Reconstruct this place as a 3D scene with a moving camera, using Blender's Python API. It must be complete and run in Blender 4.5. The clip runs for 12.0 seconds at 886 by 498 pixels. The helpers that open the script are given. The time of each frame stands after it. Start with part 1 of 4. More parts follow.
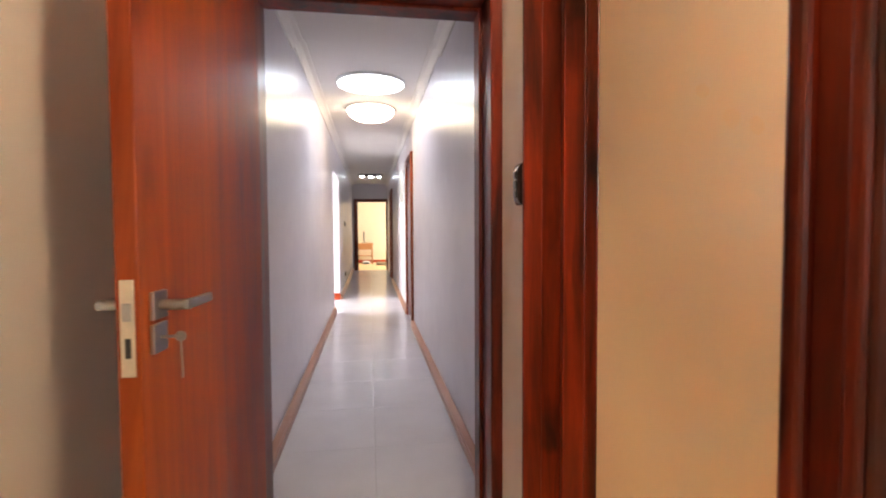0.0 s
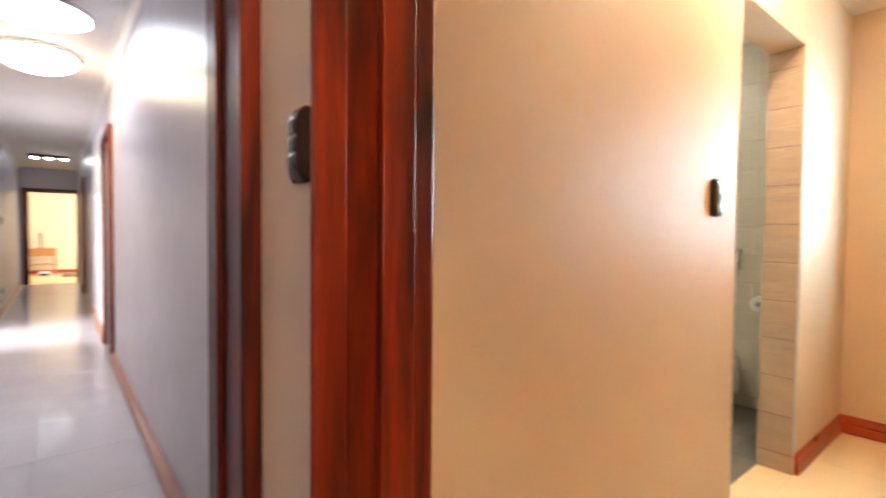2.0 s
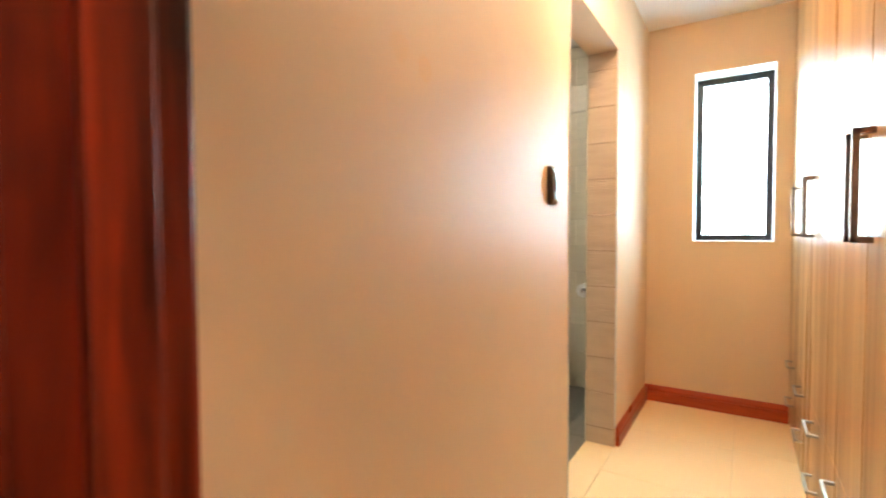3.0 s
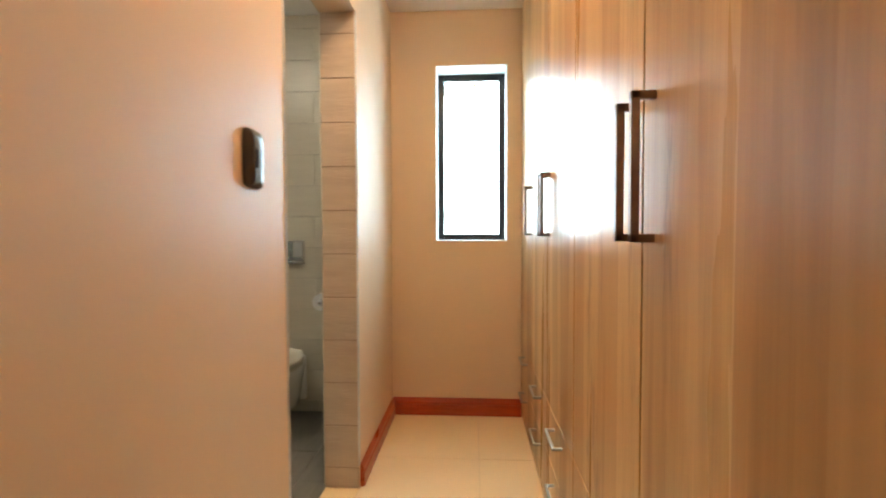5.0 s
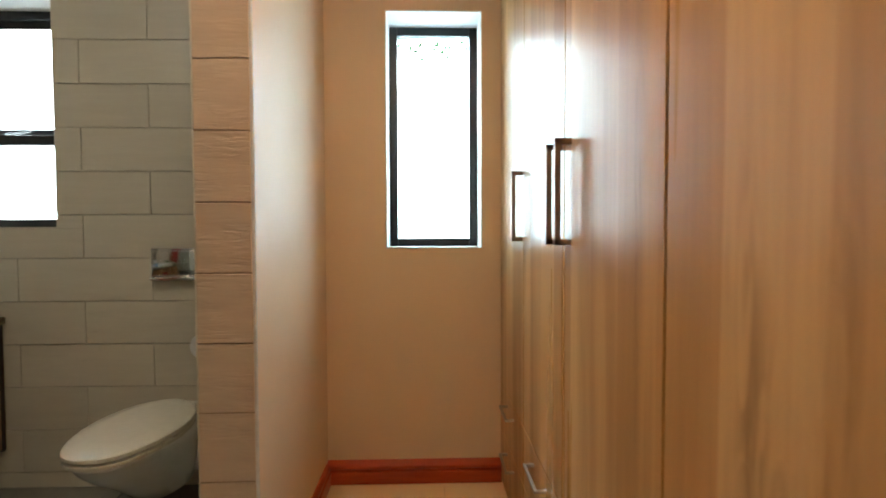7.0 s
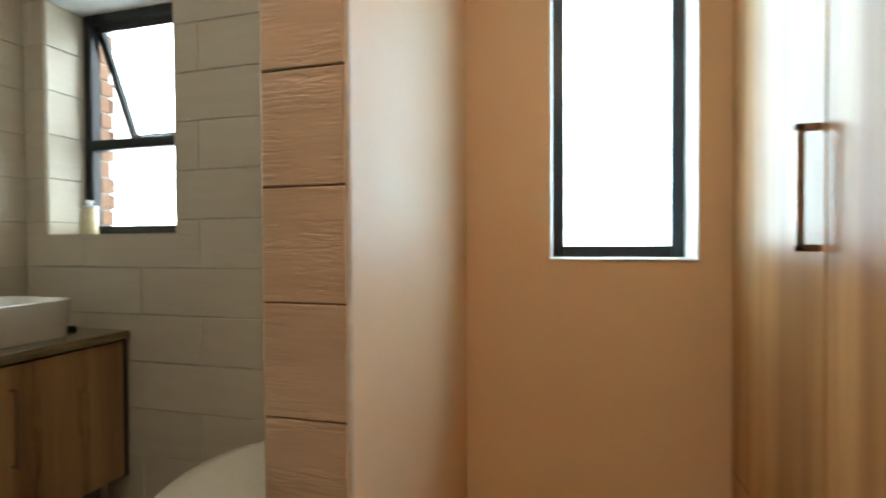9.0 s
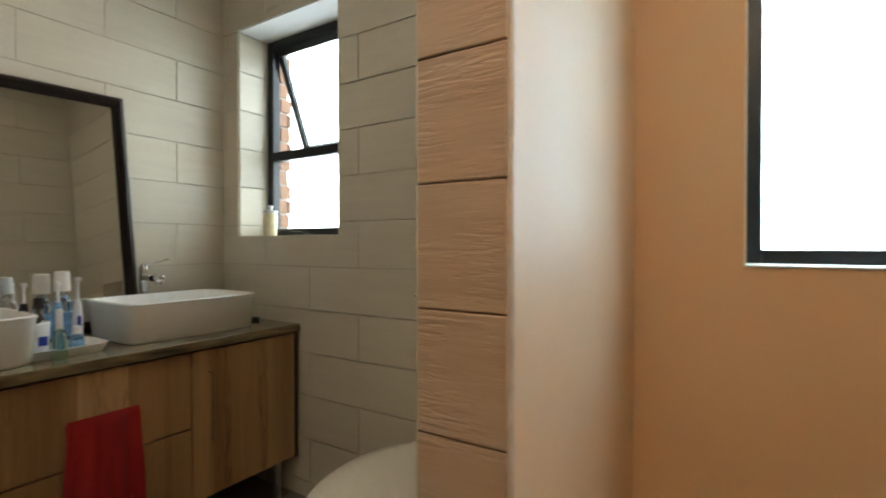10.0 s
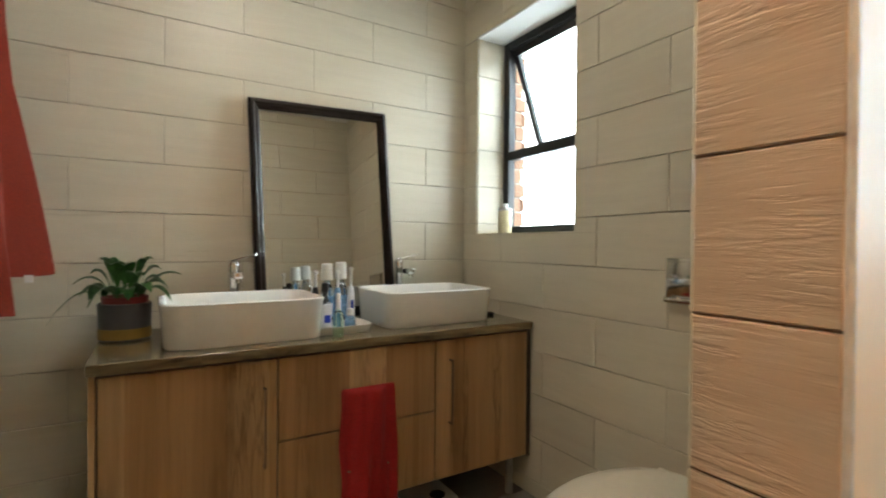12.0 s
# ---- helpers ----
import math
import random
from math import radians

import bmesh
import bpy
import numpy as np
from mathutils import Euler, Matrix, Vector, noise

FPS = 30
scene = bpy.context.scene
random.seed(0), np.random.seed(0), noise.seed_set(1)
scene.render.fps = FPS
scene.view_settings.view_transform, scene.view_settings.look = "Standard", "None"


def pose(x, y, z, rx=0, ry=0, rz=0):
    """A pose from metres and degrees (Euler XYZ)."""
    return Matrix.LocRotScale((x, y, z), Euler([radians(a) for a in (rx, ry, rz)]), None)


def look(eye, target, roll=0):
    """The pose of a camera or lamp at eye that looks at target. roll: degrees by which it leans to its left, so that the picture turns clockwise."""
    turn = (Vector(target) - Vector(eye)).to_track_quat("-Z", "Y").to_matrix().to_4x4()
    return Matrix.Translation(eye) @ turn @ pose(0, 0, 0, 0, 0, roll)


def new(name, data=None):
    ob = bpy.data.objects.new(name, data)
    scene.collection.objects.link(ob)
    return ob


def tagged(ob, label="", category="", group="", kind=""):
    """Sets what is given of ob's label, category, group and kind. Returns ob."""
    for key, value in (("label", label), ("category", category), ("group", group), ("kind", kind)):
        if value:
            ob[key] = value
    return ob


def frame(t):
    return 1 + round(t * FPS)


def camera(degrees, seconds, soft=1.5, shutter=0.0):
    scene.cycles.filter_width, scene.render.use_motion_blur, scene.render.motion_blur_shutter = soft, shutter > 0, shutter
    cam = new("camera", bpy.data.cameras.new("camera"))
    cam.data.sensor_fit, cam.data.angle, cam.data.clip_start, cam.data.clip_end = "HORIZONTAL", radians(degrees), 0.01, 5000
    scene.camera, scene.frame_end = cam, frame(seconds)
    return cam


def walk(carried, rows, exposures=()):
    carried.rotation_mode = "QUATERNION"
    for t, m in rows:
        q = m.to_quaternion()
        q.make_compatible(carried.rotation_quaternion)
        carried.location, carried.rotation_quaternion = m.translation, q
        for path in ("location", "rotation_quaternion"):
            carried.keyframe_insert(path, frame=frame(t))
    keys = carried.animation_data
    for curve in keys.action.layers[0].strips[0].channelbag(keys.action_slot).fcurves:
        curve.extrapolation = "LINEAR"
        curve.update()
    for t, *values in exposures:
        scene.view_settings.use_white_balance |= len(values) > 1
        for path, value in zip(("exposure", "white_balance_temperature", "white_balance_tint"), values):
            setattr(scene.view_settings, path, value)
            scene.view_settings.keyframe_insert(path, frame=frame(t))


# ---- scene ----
cam = camera(85.8, 12.0, 1.9, 0.5)
PATH = [
    (0, (0.016, 0.839, 1.214), (0.318, 2.814, 1.133), -0.3),
    (0.5, (0.021, 1.006, 1.206), (0.465, 2.954, 1.124), -0.3),
    (1, (0.083, 1.212, 1.19), (0.718, 3.106, 1.112), 0.0),
    (1.5, (0.114, 1.312, 1.207), (1.026, 3.09, 1.127), -0.1),
    (2, (0.145, 1.443, 1.205), (1.403, 2.997, 1.143), 0.5),
    (2.5, (0.21, 1.52, 1.202), (1.731, 2.817, 1.14), 0.0),
    (3, (0.349, 1.577, 1.18), (2.035, 2.652, 1.11), -0.2),
    (3.5, (0.495, 1.6, 1.169), (2.308, 2.441, 1.105), -0.1),
    (3.7, (0.55, 1.606, 1.168), (2.405, 2.351, 1.105), -0.1),
    (5.3, (1.01, 1.652, 1.173), (3.008, 1.684, 1.102), -0.2),
    (5.5, (1.087, 1.65, 1.174), (3.086, 1.643, 1.104), -0.2),
    (6, (1.262, 1.637, 1.17), (3.26, 1.611, 1.102), -0.2),
    (6.5, (1.491, 1.67, 1.178), (3.489, 1.626, 1.115), -0.2),
    (6.7, (1.57, 1.678, 1.18), (3.568, 1.62, 1.116), -0.2),
    (8.3, (2.155, 1.725, 1.183), (4.153, 1.789, 1.123), -0.2),
    (8.5, (2.213, 1.763, 1.183), (4.204, 1.952, 1.135), -0.2),
    (9, (2.31, 1.821, 1.176), (4.242, 2.335, 1.146), -0.3),
    (9.5, (2.361, 1.858, 1.182), (4.181, 2.686, 1.16), -0.2),
    (10, (2.399, 1.892, 1.175), (4.094, 2.954, 1.156), 0.0),
    (10.5, (2.416, 1.918, 1.161), (3.982, 3.163, 1.142), 0.2),
    (11, (2.418, 1.937, 1.158), (3.831, 3.353, 1.139), 0.3),
    (11.5, (2.416, 1.958, 1.16), (3.649, 3.532, 1.139), 0.4),
    (12, (2.437, 1.976, 1.158), (3.471, 3.688, 1.139), 0.5),
]
EXPOSURES = [(0, 0.88), (1.0, 0.92), (1.7, 1.0), (2.5, 1.06), (3.6, 0.70), (5.3, 0.24), (6.5, -0.23), (8.5, -0.28), (9.5, -0.36), (10.5, -0.27), (11.5, 0.0), (12, 0.17)]
walk(cam, [(t, look(eye, target, roll)) for t, eye, target, roll in PATH], EXPOSURES)

# ---- light ----
SUN_EL, SUN_ROT = radians(52), radians(300)
world = bpy.data.worlds.new("world")
scene.world = world
world.use_nodes = True
wn = world.node_tree.nodes
sky = wn.new("ShaderNodeTexSky")
sky.sky_type, sky.sun_disc, sky.sun_elevation, sky.sun_rotation = "NISHITA", False, SUN_EL, SUN_ROT
wn["Background"].inputs["Strength"].default_value = 0.12
world.node_tree.links.new(sky.outputs[0], wn["Background"].inputs["Color"])
sun = new("sun", bpy.data.lights.new("sun", "SUN"))
sun.data.energy, sun.data.angle, sun.data.color = 3.0, radians(0.5), (1, 0.95, 0.88)
sun.matrix_world = look((0, 0, 20), (-math.sin(SUN_ROT) * 14, -math.cos(SUN_ROT) * 14, 20 - 14 * math.tan(SUN_EL)))


def area_lamp(name, eye, target, w, h, power, color):
    lamp = new(name, bpy.data.lights.new(name, "AREA"))
    lamp.data.shape, lamp.data.size, lamp.data.size_y = "RECTANGLE", w, h
    lamp.data.energy, lamp.data.color = power, color
    lamp.matrix_world = look(eye, target)
    return lamp


area_lamp("dressing_window_daylight", (4.32, 1.66, 1.75), (0, 1.66, 1.5), 1.0, 1.5, 62, (0.52, 0.86, 1.0))
area_lamp("bathroom_window_daylight", (4.95, 4.35, 2.0), (0, 3.6, 1.5), 3.4, 2.6, 300, (0.68, 0.90, 1.0))
# fill lamp added south of the lobby; no window is known there
area_lamp("bedroom_fill_lamp", (-0.1, -3.9, 1.6), (-0.1, 4, 1.2), 2.6, 1.5, 34, (1.0, 0.92, 0.83))
area_lamp("side_room_daylight", (-3.2, 8.6, 1.5), (4, 8.6, 1.2), 2.4, 1.8, 135, (1.0, 0.97, 0.92))
area_lamp("far_room_daylight", (2.2, 17.5, 1.6), (-2, 17.5, 1.2), 2.0, 1.6, 60, (1.0, 0.92, 0.80))

# ---- materials ----


class Nodes:
    """Short way to chain shader nodes."""

    def __init__(self, name):
        self.m = bpy.data.materials.new(name)
        self.m.use_nodes = True
        self.t = self.m.node_tree
        self.bsdf = self.t.nodes["Principled BSDF"]

    def add(self, kind, **sets):
        n = self.t.nodes.new(kind)
        for key, value in sets.items():
            n.inputs[key].default_value = value
        return n

    def link(self, a, b):
        self.t.links.new(a, b)

    def pos(self, sx=1.0, sy=1.0, sz=1.0):
        g = self.add("ShaderNodeNewGeometry")
        v = self.add("ShaderNodeVectorMath")
        v.operation = "MULTIPLY"
        v.inputs[1].default_value = (sx, sy, sz)
        self.link(g.outputs["Position"], v.inputs[0])
        return v.outputs[0]

    def noise(self, vec, scale, detail=4.0, rough=0.55, warp=0.0):
        n = self.add("ShaderNodeTexNoise", Scale=scale, Detail=detail, Roughness=rough, Distortion=warp)
        self.link(vec, n.inputs["Vector"])
        return n.outputs["Fac"]

    def span(self, fac, lo, hi, a, b):
        n = self.add("ShaderNodeMapRange")
        for k, v in zip((1, 2, 3, 4), (lo, hi, a, b)):
            n.inputs[k].default_value = v
        self.link(fac, n.inputs[0])
        return n.outputs[0]

    def mix(self, fac, a, b, mode="MIX"):
        n = self.t.nodes.new("ShaderNodeMix")
        n.data_type, n.blend_type = "RGBA", mode
        for value, slot in ((fac, 0), (a, 6), (b, 7)):
            if hasattr(value, "is_linked"):
                self.link(value, n.inputs[slot])
            else:
                n.inputs[slot].default_value = value if slot == 0 else (*value, 1)
        return n.outputs[2]

    def bump(self, fac, strength, dist=0.01):
        n = self.add("ShaderNodeBump", Strength=strength, Distance=dist)
        self.link(fac, n.inputs["Height"])
        self.link(n.outputs[0], self.bsdf.inputs["Normal"])

    def done(self, color, rough, metal=0.0):
        for value, key in ((color, "Base Color"), (rough, "Roughness")):
            if hasattr(value, "is_linked"):
                self.link(value, self.bsdf.inputs[key])
            else:
                self.bsdf.inputs[key].default_value = (*value, 1) if key == "Base Color" else value
        self.bsdf.inputs["Metallic"].default_value = metal
        return self.m


def paint(name, a, b, rough, bump=0.08, stains=(), shine=0.5):
    n = Nodes(name)
    p = n.pos()
    col = n.mix(n.span(n.noise(p, 1.3, 3), 0.35, 0.7, 0, 1), a, b)
    for place, size, tint in stains:
        v = n.add("ShaderNodeVectorMath")
        v.operation = "DISTANCE"
        v.inputs[1].default_value = place
        n.link(p, v.inputs[0])
        edge = n.add("ShaderNodeMath")
        edge.operation = "MULTIPLY_ADD"
        n.link(n.noise(p, 16.0, 2), edge.inputs[0])
        edge.inputs[1].default_value = size * 1.6
        n.link(v.outputs["Value"], edge.inputs[2])
        col = n.mix(n.span(edge.outputs[0], size * 1.5, size * 1.9, 0.38, 0), col, tint)
    r = n.span(n.noise(p, 6.0, 3), 0.3, 0.7, rough - 0.05, rough + 0.06)
    n.bump(n.noise(p, 160.0, 2), bump, 0.002)
    n.bsdf.inputs["Specular IOR Level"].default_value = shine
    return n.done(col, r)


def wood(name, dark, mid, light, rough, stretch=(14, 14, 1.0), knots=True, coat=0.0, shine=0.25, blotch=0.0):
    n = Nodes(name)
    info = n.add("ShaderNodeObjectInfo")
    shift = n.add("ShaderNodeVectorMath")
    shift.operation = "MULTIPLY_ADD"
    shift.inputs[1].default_value = (7, 3, 11)
    n.link(info.outputs["Random"], shift.inputs[0])
    n.link(n.pos(*stretch), shift.inputs[2])
    p = shift.outputs[0]
    grain = n.noise(p, 2.2, 6, 0.6, 0.9)
    fine = n.noise(n.pos(*[9 * v for v in stretch]), 1.4, 3, 0.6)
    col = n.mix(n.span(grain, 0.3, 0.72, 0, 1), dark, light)
    col = n.mix(n.span(fine, 0.35, 0.7, 0, 0.45), col, mid)
    if knots:
        col = n.mix(n.span(n.noise(n.pos(4, 4, 1.6), 1.7, 2, 0.5, 0.7), 0.60, 0.72, 0, 0.85), col, tuple(v * 0.18 for v in dark))
    if blotch:
        dull = n.noise(n.pos(7, 7, 1.1), 1.0, 3, 0.55, 0.8)
        col = n.mix(n.span(dull, 0.46, 0.60, 0, blotch), col, tuple(v * 1.6 for v in dark))
        col = n.mix(n.span(dull, 0.30, 0.44, blotch * 0.55, 0), col, tuple(v * 1.35 for v in light))
    n.bump(fine, 0.12, 0.003)
    n.bsdf.inputs["Specular IOR Level"].default_value = shine
    n.bsdf.inputs["Coat Weight"].default_value = coat
    n.bsdf.inputs["Coat Roughness"].default_value = 0.12
    return n.done(col, n.span(grain, 0.3, 0.7, rough - 0.06, rough + 0.08))


def laminate(name, dark, light, streak, rough, width=0.135):
    """Boards printed side by side, each with its own tone and upright streaks."""
    n = Nodes(name)
    sep = n.add("ShaderNodeSeparateXYZ")
    n.link(n.pos(), sep.inputs[0])
    wob = n.add("ShaderNodeMath")
    wob.operation = "MULTIPLY_ADD"
    n.link(n.noise(n.pos(3, 0, 0.5), 1.0, 2), wob.inputs[0])
    wob.inputs[1].default_value = 0.05
    n.link(sep.outputs[0], wob.inputs[2])
    cell = n.add("ShaderNodeMath")
    cell.operation = "SNAP"
    n.link(wob.outputs[0], cell.inputs[0])
    cell.inputs[1].default_value = width
    rnd = n.add("ShaderNodeTexWhiteNoise")
    rnd.noise_dimensions = "1D"
    n.link(cell.outputs[0], rnd.inputs["W"])
    col = n.mix(rnd.outputs["Value"], dark, light)
    band = n.noise(n.pos(5.5, 5.5, 0.28), 1.0, 4, 0.55, 0.5)
    col = n.mix(n.span(band, 0.46, 0.68, 0, 0.62), col, streak)
    fine = n.noise(n.pos(230, 230, 5), 1.0, 3)
    col = n.mix(n.span(fine, 0.4, 0.7, 0, 0.14), col, streak)
    line = n.noise(n.pos(17, 17, 0.8), 1.0, 2, 0.5, 0.9)
    col = n.mix(n.span(line, 0.55, 0.72, 0, 0.3), col, streak)
    # feathered dark figure inside some of the boards
    feather = n.noise(n.pos(38, 38, 4.5), 1.0, 3, 0.6, 1.6)
    lens = n.span(n.noise(n.pos(7, 7, 0.5), 1.0, 2, 0.5, 0.4), 0.55, 0.66, 0, 1)
    mul = n.add("ShaderNodeMath")
    mul.operation = "MULTIPLY"
    n.link(n.span(feather, 0.44, 0.62, 0.1, 0.65), mul.inputs[0])
    n.link(lens, mul.inputs[1])
    col = n.mix(mul.outputs[0], col, tuple(v * 0.8 for v in streak))
    knot = n.add("ShaderNodeTexVoronoi", Scale=1.0)
    bent = n.add("ShaderNodeVectorMath")
    bent.operation = "MULTIPLY_ADD"
    n.link(n.noise(n.pos(22, 22, 9), 1.0, 3), bent.inputs[0])
    bent.inputs[1].default_value = (0.2, 0.0, 0.2)
    n.link(n.pos(2.3, 0.0, 1.25), bent.inputs[2])
    n.link(bent.outputs[0], knot.inputs["Vector"])
    col = n.mix(n.span(knot.outputs["Distance"], 0.02, 0.10, 0.7, 0), col, tuple(v * 0.6 for v in streak))
    n.bump(fine, 0.1, 0.001)
    n.bsdf.inputs["Specular IOR Level"].default_value = 0.25
    return n.done(col, n.span(band, 0.3, 0.7, rough - 0.05, rough + 0.08))


def tile_mat(name, a, b, rough, grain=(3, 3, 30), relief=0.1, dist=0.002, scale=1.0):
    n = Nodes(name)
    info = n.add("ShaderNodeObjectInfo")
    shift = n.add("ShaderNodeVectorMath")
    shift.operation = "MULTIPLY_ADD"
    shift.inputs[1].default_value = (9, 5, 13)
    n.link(info.outputs["Random"], shift.inputs[0])
    n.link(n.pos(*grain), shift.inputs[2])
    g = n.noise(shift.outputs[0], scale, 5, 0.6, 1.0)
    col = n.mix(n.span(g, 0.3, 0.7, 0, 1), a, b)
    tone = n.add("ShaderNodeHueSaturation")
    n.link(n.span(info.outputs["Random"], 0, 1, 0.96, 1.035), tone.inputs["Value"])
    n.link(col, tone.inputs["Color"])
    n.bump(g, relief, dist)
    return n.done(tone.outputs[0], n.span(g, 0.3, 0.7, rough - 0.06, rough + 0.08))


def relief_mat(name, a, b, rough):
    """Ceramic moulded like sawn wood: patches of fine wavering furrows between smoother ground."""
    n = Nodes(name)
    info = n.add("ShaderNodeObjectInfo")
    shift = n.add("ShaderNodeVectorMath")
    shift.operation = "MULTIPLY_ADD"
    shift.inputs[1].default_value = (9, 5, 13)
    n.link(info.outputs["Random"], shift.inputs[0])
    n.link(n.pos(12, 12, 105), shift.inputs[2])
    furrow = n.noise(shift.outputs[0], 1.0, 4, 0.6, 0.5)
    wide = n.noise(n.pos(3, 3, 16), 1.3, 3, 0.5, 0.25)
    patch = n.span(n.noise(n.pos(4, 6, 11), 1.0, 2), 0.42, 0.62, 0.10, 1)
    cut = n.add("ShaderNodeMath")
    cut.operation = "MULTIPLY"
    n.link(n.span(furrow, 0.36, 0.56, 0, 1), cut.inputs[0])
    n.link(patch, cut.inputs[1])
    body = n.add("ShaderNodeMath")
    body.operation = "MULTIPLY_ADD"
    n.link(wide, body.inputs[0])
    body.inputs[1].default_value = 0.45
    n.link(cut.outputs[0], body.inputs[2])
    col = n.mix(n.span(wide, 0.3, 0.7, 0, 1), a, b)
    n.bump(body.outputs[0], 0.7, 0.0025)
    return n.done(col, n.span(furrow, 0.3, 0.7, rough - 0.05, rough + 0.08))


def floor_mat(name, a, b, rough):
    """Glazed floor tile: a calm, faintly clouded colour and smudged gloss."""
    n = Nodes(name)
    info = n.add("ShaderNodeObjectInfo")
    col = n.mix(n.span(n.noise(n.pos(), 3.0, 3), 0.3, 0.7, 0, 1), a, b)
    tone = n.add("ShaderNodeHueSaturation")
    n.link(n.span(info.outputs["Random"], 0, 1, 0.98, 1.02), tone.inputs["Value"])
    n.link(col, tone.inputs["Color"])
    return n.done(tone.outputs[0], rough)


def plain(name, color, rough, metal=0.0, var=0.12, bump=0.0, scale=30.0):
    n = Nodes(name)
    f = n.noise(n.pos(), scale, 4)
    col = n.mix(n.span(f, 0.3, 0.7, 0, 1), tuple(c * (1 - var) for c in color), tuple(min(1, c * (1 + var)) for c in color))
    if bump:
        n.bump(f, bump, 0.003)
    return n.done(col, rough, metal)


def glow(name, color, strength):
    n = Nodes(name)
    n.bsdf.inputs["Emission Color"].default_value = (*color, 1)
    n.bsdf.inputs["Emission Strength"].default_value = strength
    return n.done(color, 0.4)


def glass(name, color, rough=0.0, ior=1.45):
    n = Nodes(name)
    n.bsdf.inputs["Transmission Weight"].default_value = 1.0
    n.bsdf.inputs["IOR"].default_value = ior
    return n.done(color, rough)


M_PEACH = paint("peach_wall_paint", (0.69, 0.50, 0.325), (0.73, 0.54, 0.36), 0.50, 0.06, [((1.12, 2.17, 1.56), 0.035, (0.75, 0.47, 0.22)), ((1.21, 2.17, 1.53), 0.03, (0.75, 0.47, 0.22)), ((1.02, 2.17, 1.63), 0.02, (0.75, 0.47, 0.22))], 0.5)
M_HALL = paint("pale_hall_paint", (0.60, 0.575, 0.635), (0.66, 0.635, 0.69), 0.33, 0.06)
M_LOBBY = paint("warm_white_lobby_paint", (0.78, 0.73, 0.68), (0.82, 0.77, 0.72), 0.45, 0.06)
M_CEIL = paint("white_ceiling_paint", (0.78, 0.75, 0.72), (0.82, 0.80, 0.77), 0.6)
M_REVEAL = paint("white_reveal_paint", (0.78, 0.78, 0.78), (0.84, 0.84, 0.84), 0.45)
M_FAR = paint("yellow_wall_paint", (0.70, 0.595, 0.42), (0.74, 0.635, 0.46), 0.5)
M_RED = wood("red_stained_pine", (0.014, 0.0018, 0.0007), (0.11, 0.009, 0.0016), (0.27, 0.025, 0.0035), 0.36, (9, 9, 0.6), True, 0.08, 0.25, 0.5)
M_SKIRT = wood("red_stained_skirting", (0.30, 0.032, 0.008), (0.42, 0.055, 0.013), (0.50, 0.078, 0.019), 0.32, (1.2, 1.2, 14), False, 0.3)
M_HSKIRT = wood("pale_red_skirting", (0.33, 0.155, 0.11), (0.39, 0.195, 0.14), (0.45, 0.24, 0.175), 0.35, (1.2, 1.2, 14), False, 0.2)
M_LEAF = wood("stained_door_veneer", (0.11, 0.012, 0.0025), (0.23, 0.035, 0.006), (0.36, 0.072, 0.012), 0.36, (5, 5, 0.4), False, 0.05, 0.16)
M_OAK = laminate("oak_laminate", (0.42, 0.22, 0.082), (0.60, 0.375, 0.17), (0.22, 0.10, 0.036), 0.30, 0.15)
M_VAN = laminate("vanity_oak_laminate", (0.37, 0.215, 0.098), (0.56, 0.375, 0.196), (0.12, 0.060, 0.024), 0.44, 0.14)
M_EDGE = plain("dark_carcass_edge", (0.045, 0.030, 0.020), 0.5)
M_TOP = wood("dark_wood_countertop", (0.045, 0.033, 0.017), (0.15, 0.115, 0.062), (0.31, 0.245, 0.14), 0.20, (1.6, 13, 13), False, 0.4)
M_TILE = tile_mat("beige_wall_tile", (0.555, 0.50, 0.39), (0.60, 0.545, 0.43), 0.33, (2.2, 2.2, 20), 0.06, 0.002)
M_PTILE = relief_mat("wood_relief_tile", (0.465, 0.352, 0.262), (0.54, 0.415, 0.314), 0.45)
M_GROUT = plain("wall_grout", (0.41, 0.365, 0.29), 0.9)
M_PGROUT = plain("brown_pier_grout", (0.20, 0.125, 0.08), 0.9)
M_FLOOR = floor_mat("cream_floor_tile", (0.89, 0.645, 0.345), (0.92, 0.675, 0.375), 0.30)
M_HFLOOR = floor_mat("pale_hall_floor_tile", (0.60, 0.60, 0.68), (0.66, 0.66, 0.73), 0.17)
M_BFLOOR = tile_mat("grey_bathroom_floor_tile", (0.16, 0.15, 0.13), (0.22, 0.21, 0.18), 0.4, (3, 20, 3), 0.1, 0.002)
M_FGROUT = plain("floor_grout", (0.78, 0.57, 0.32), 0.9)
M_HGROUT = plain("hall_grout", (0.60, 0.60, 0.66), 0.3)
M_BLACK = plain("black_window_metal", (0.012, 0.012, 0.014), 0.35, 0.3)
M_HANDLE = plain("bronze_handle_metal", (0.28, 0.195, 0.14), 0.38, 0.75)
M_VHANDLE = plain("thin_bronze", (0.20, 0.13, 0.08), 0.45, 0.4)
M_CHROME = plain("chrome", (0.80, 0.79, 0.78), 0.10, 1.0, 0.02)
M_DCHROME = plain("smoked_chrome", (0.58, 0.55, 0.52), 0.10, 1.0, 0.02)
M_STEEL = plain("brushed_steel", (0.36, 0.345, 0.33), 0.3, 1.0, 0.05)
M_BRASS = plain("pale_lock_metal", (0.62, 0.54, 0.42), 0.35, 0.9)
M_SWITCH = plain("grey_switch_plastic", (0.045, 0.032, 0.030), 0.16, 0.1)
M_SWITCHD = plain("dark_rocker_plastic", (0.02, 0.018, 0.018), 0.2)
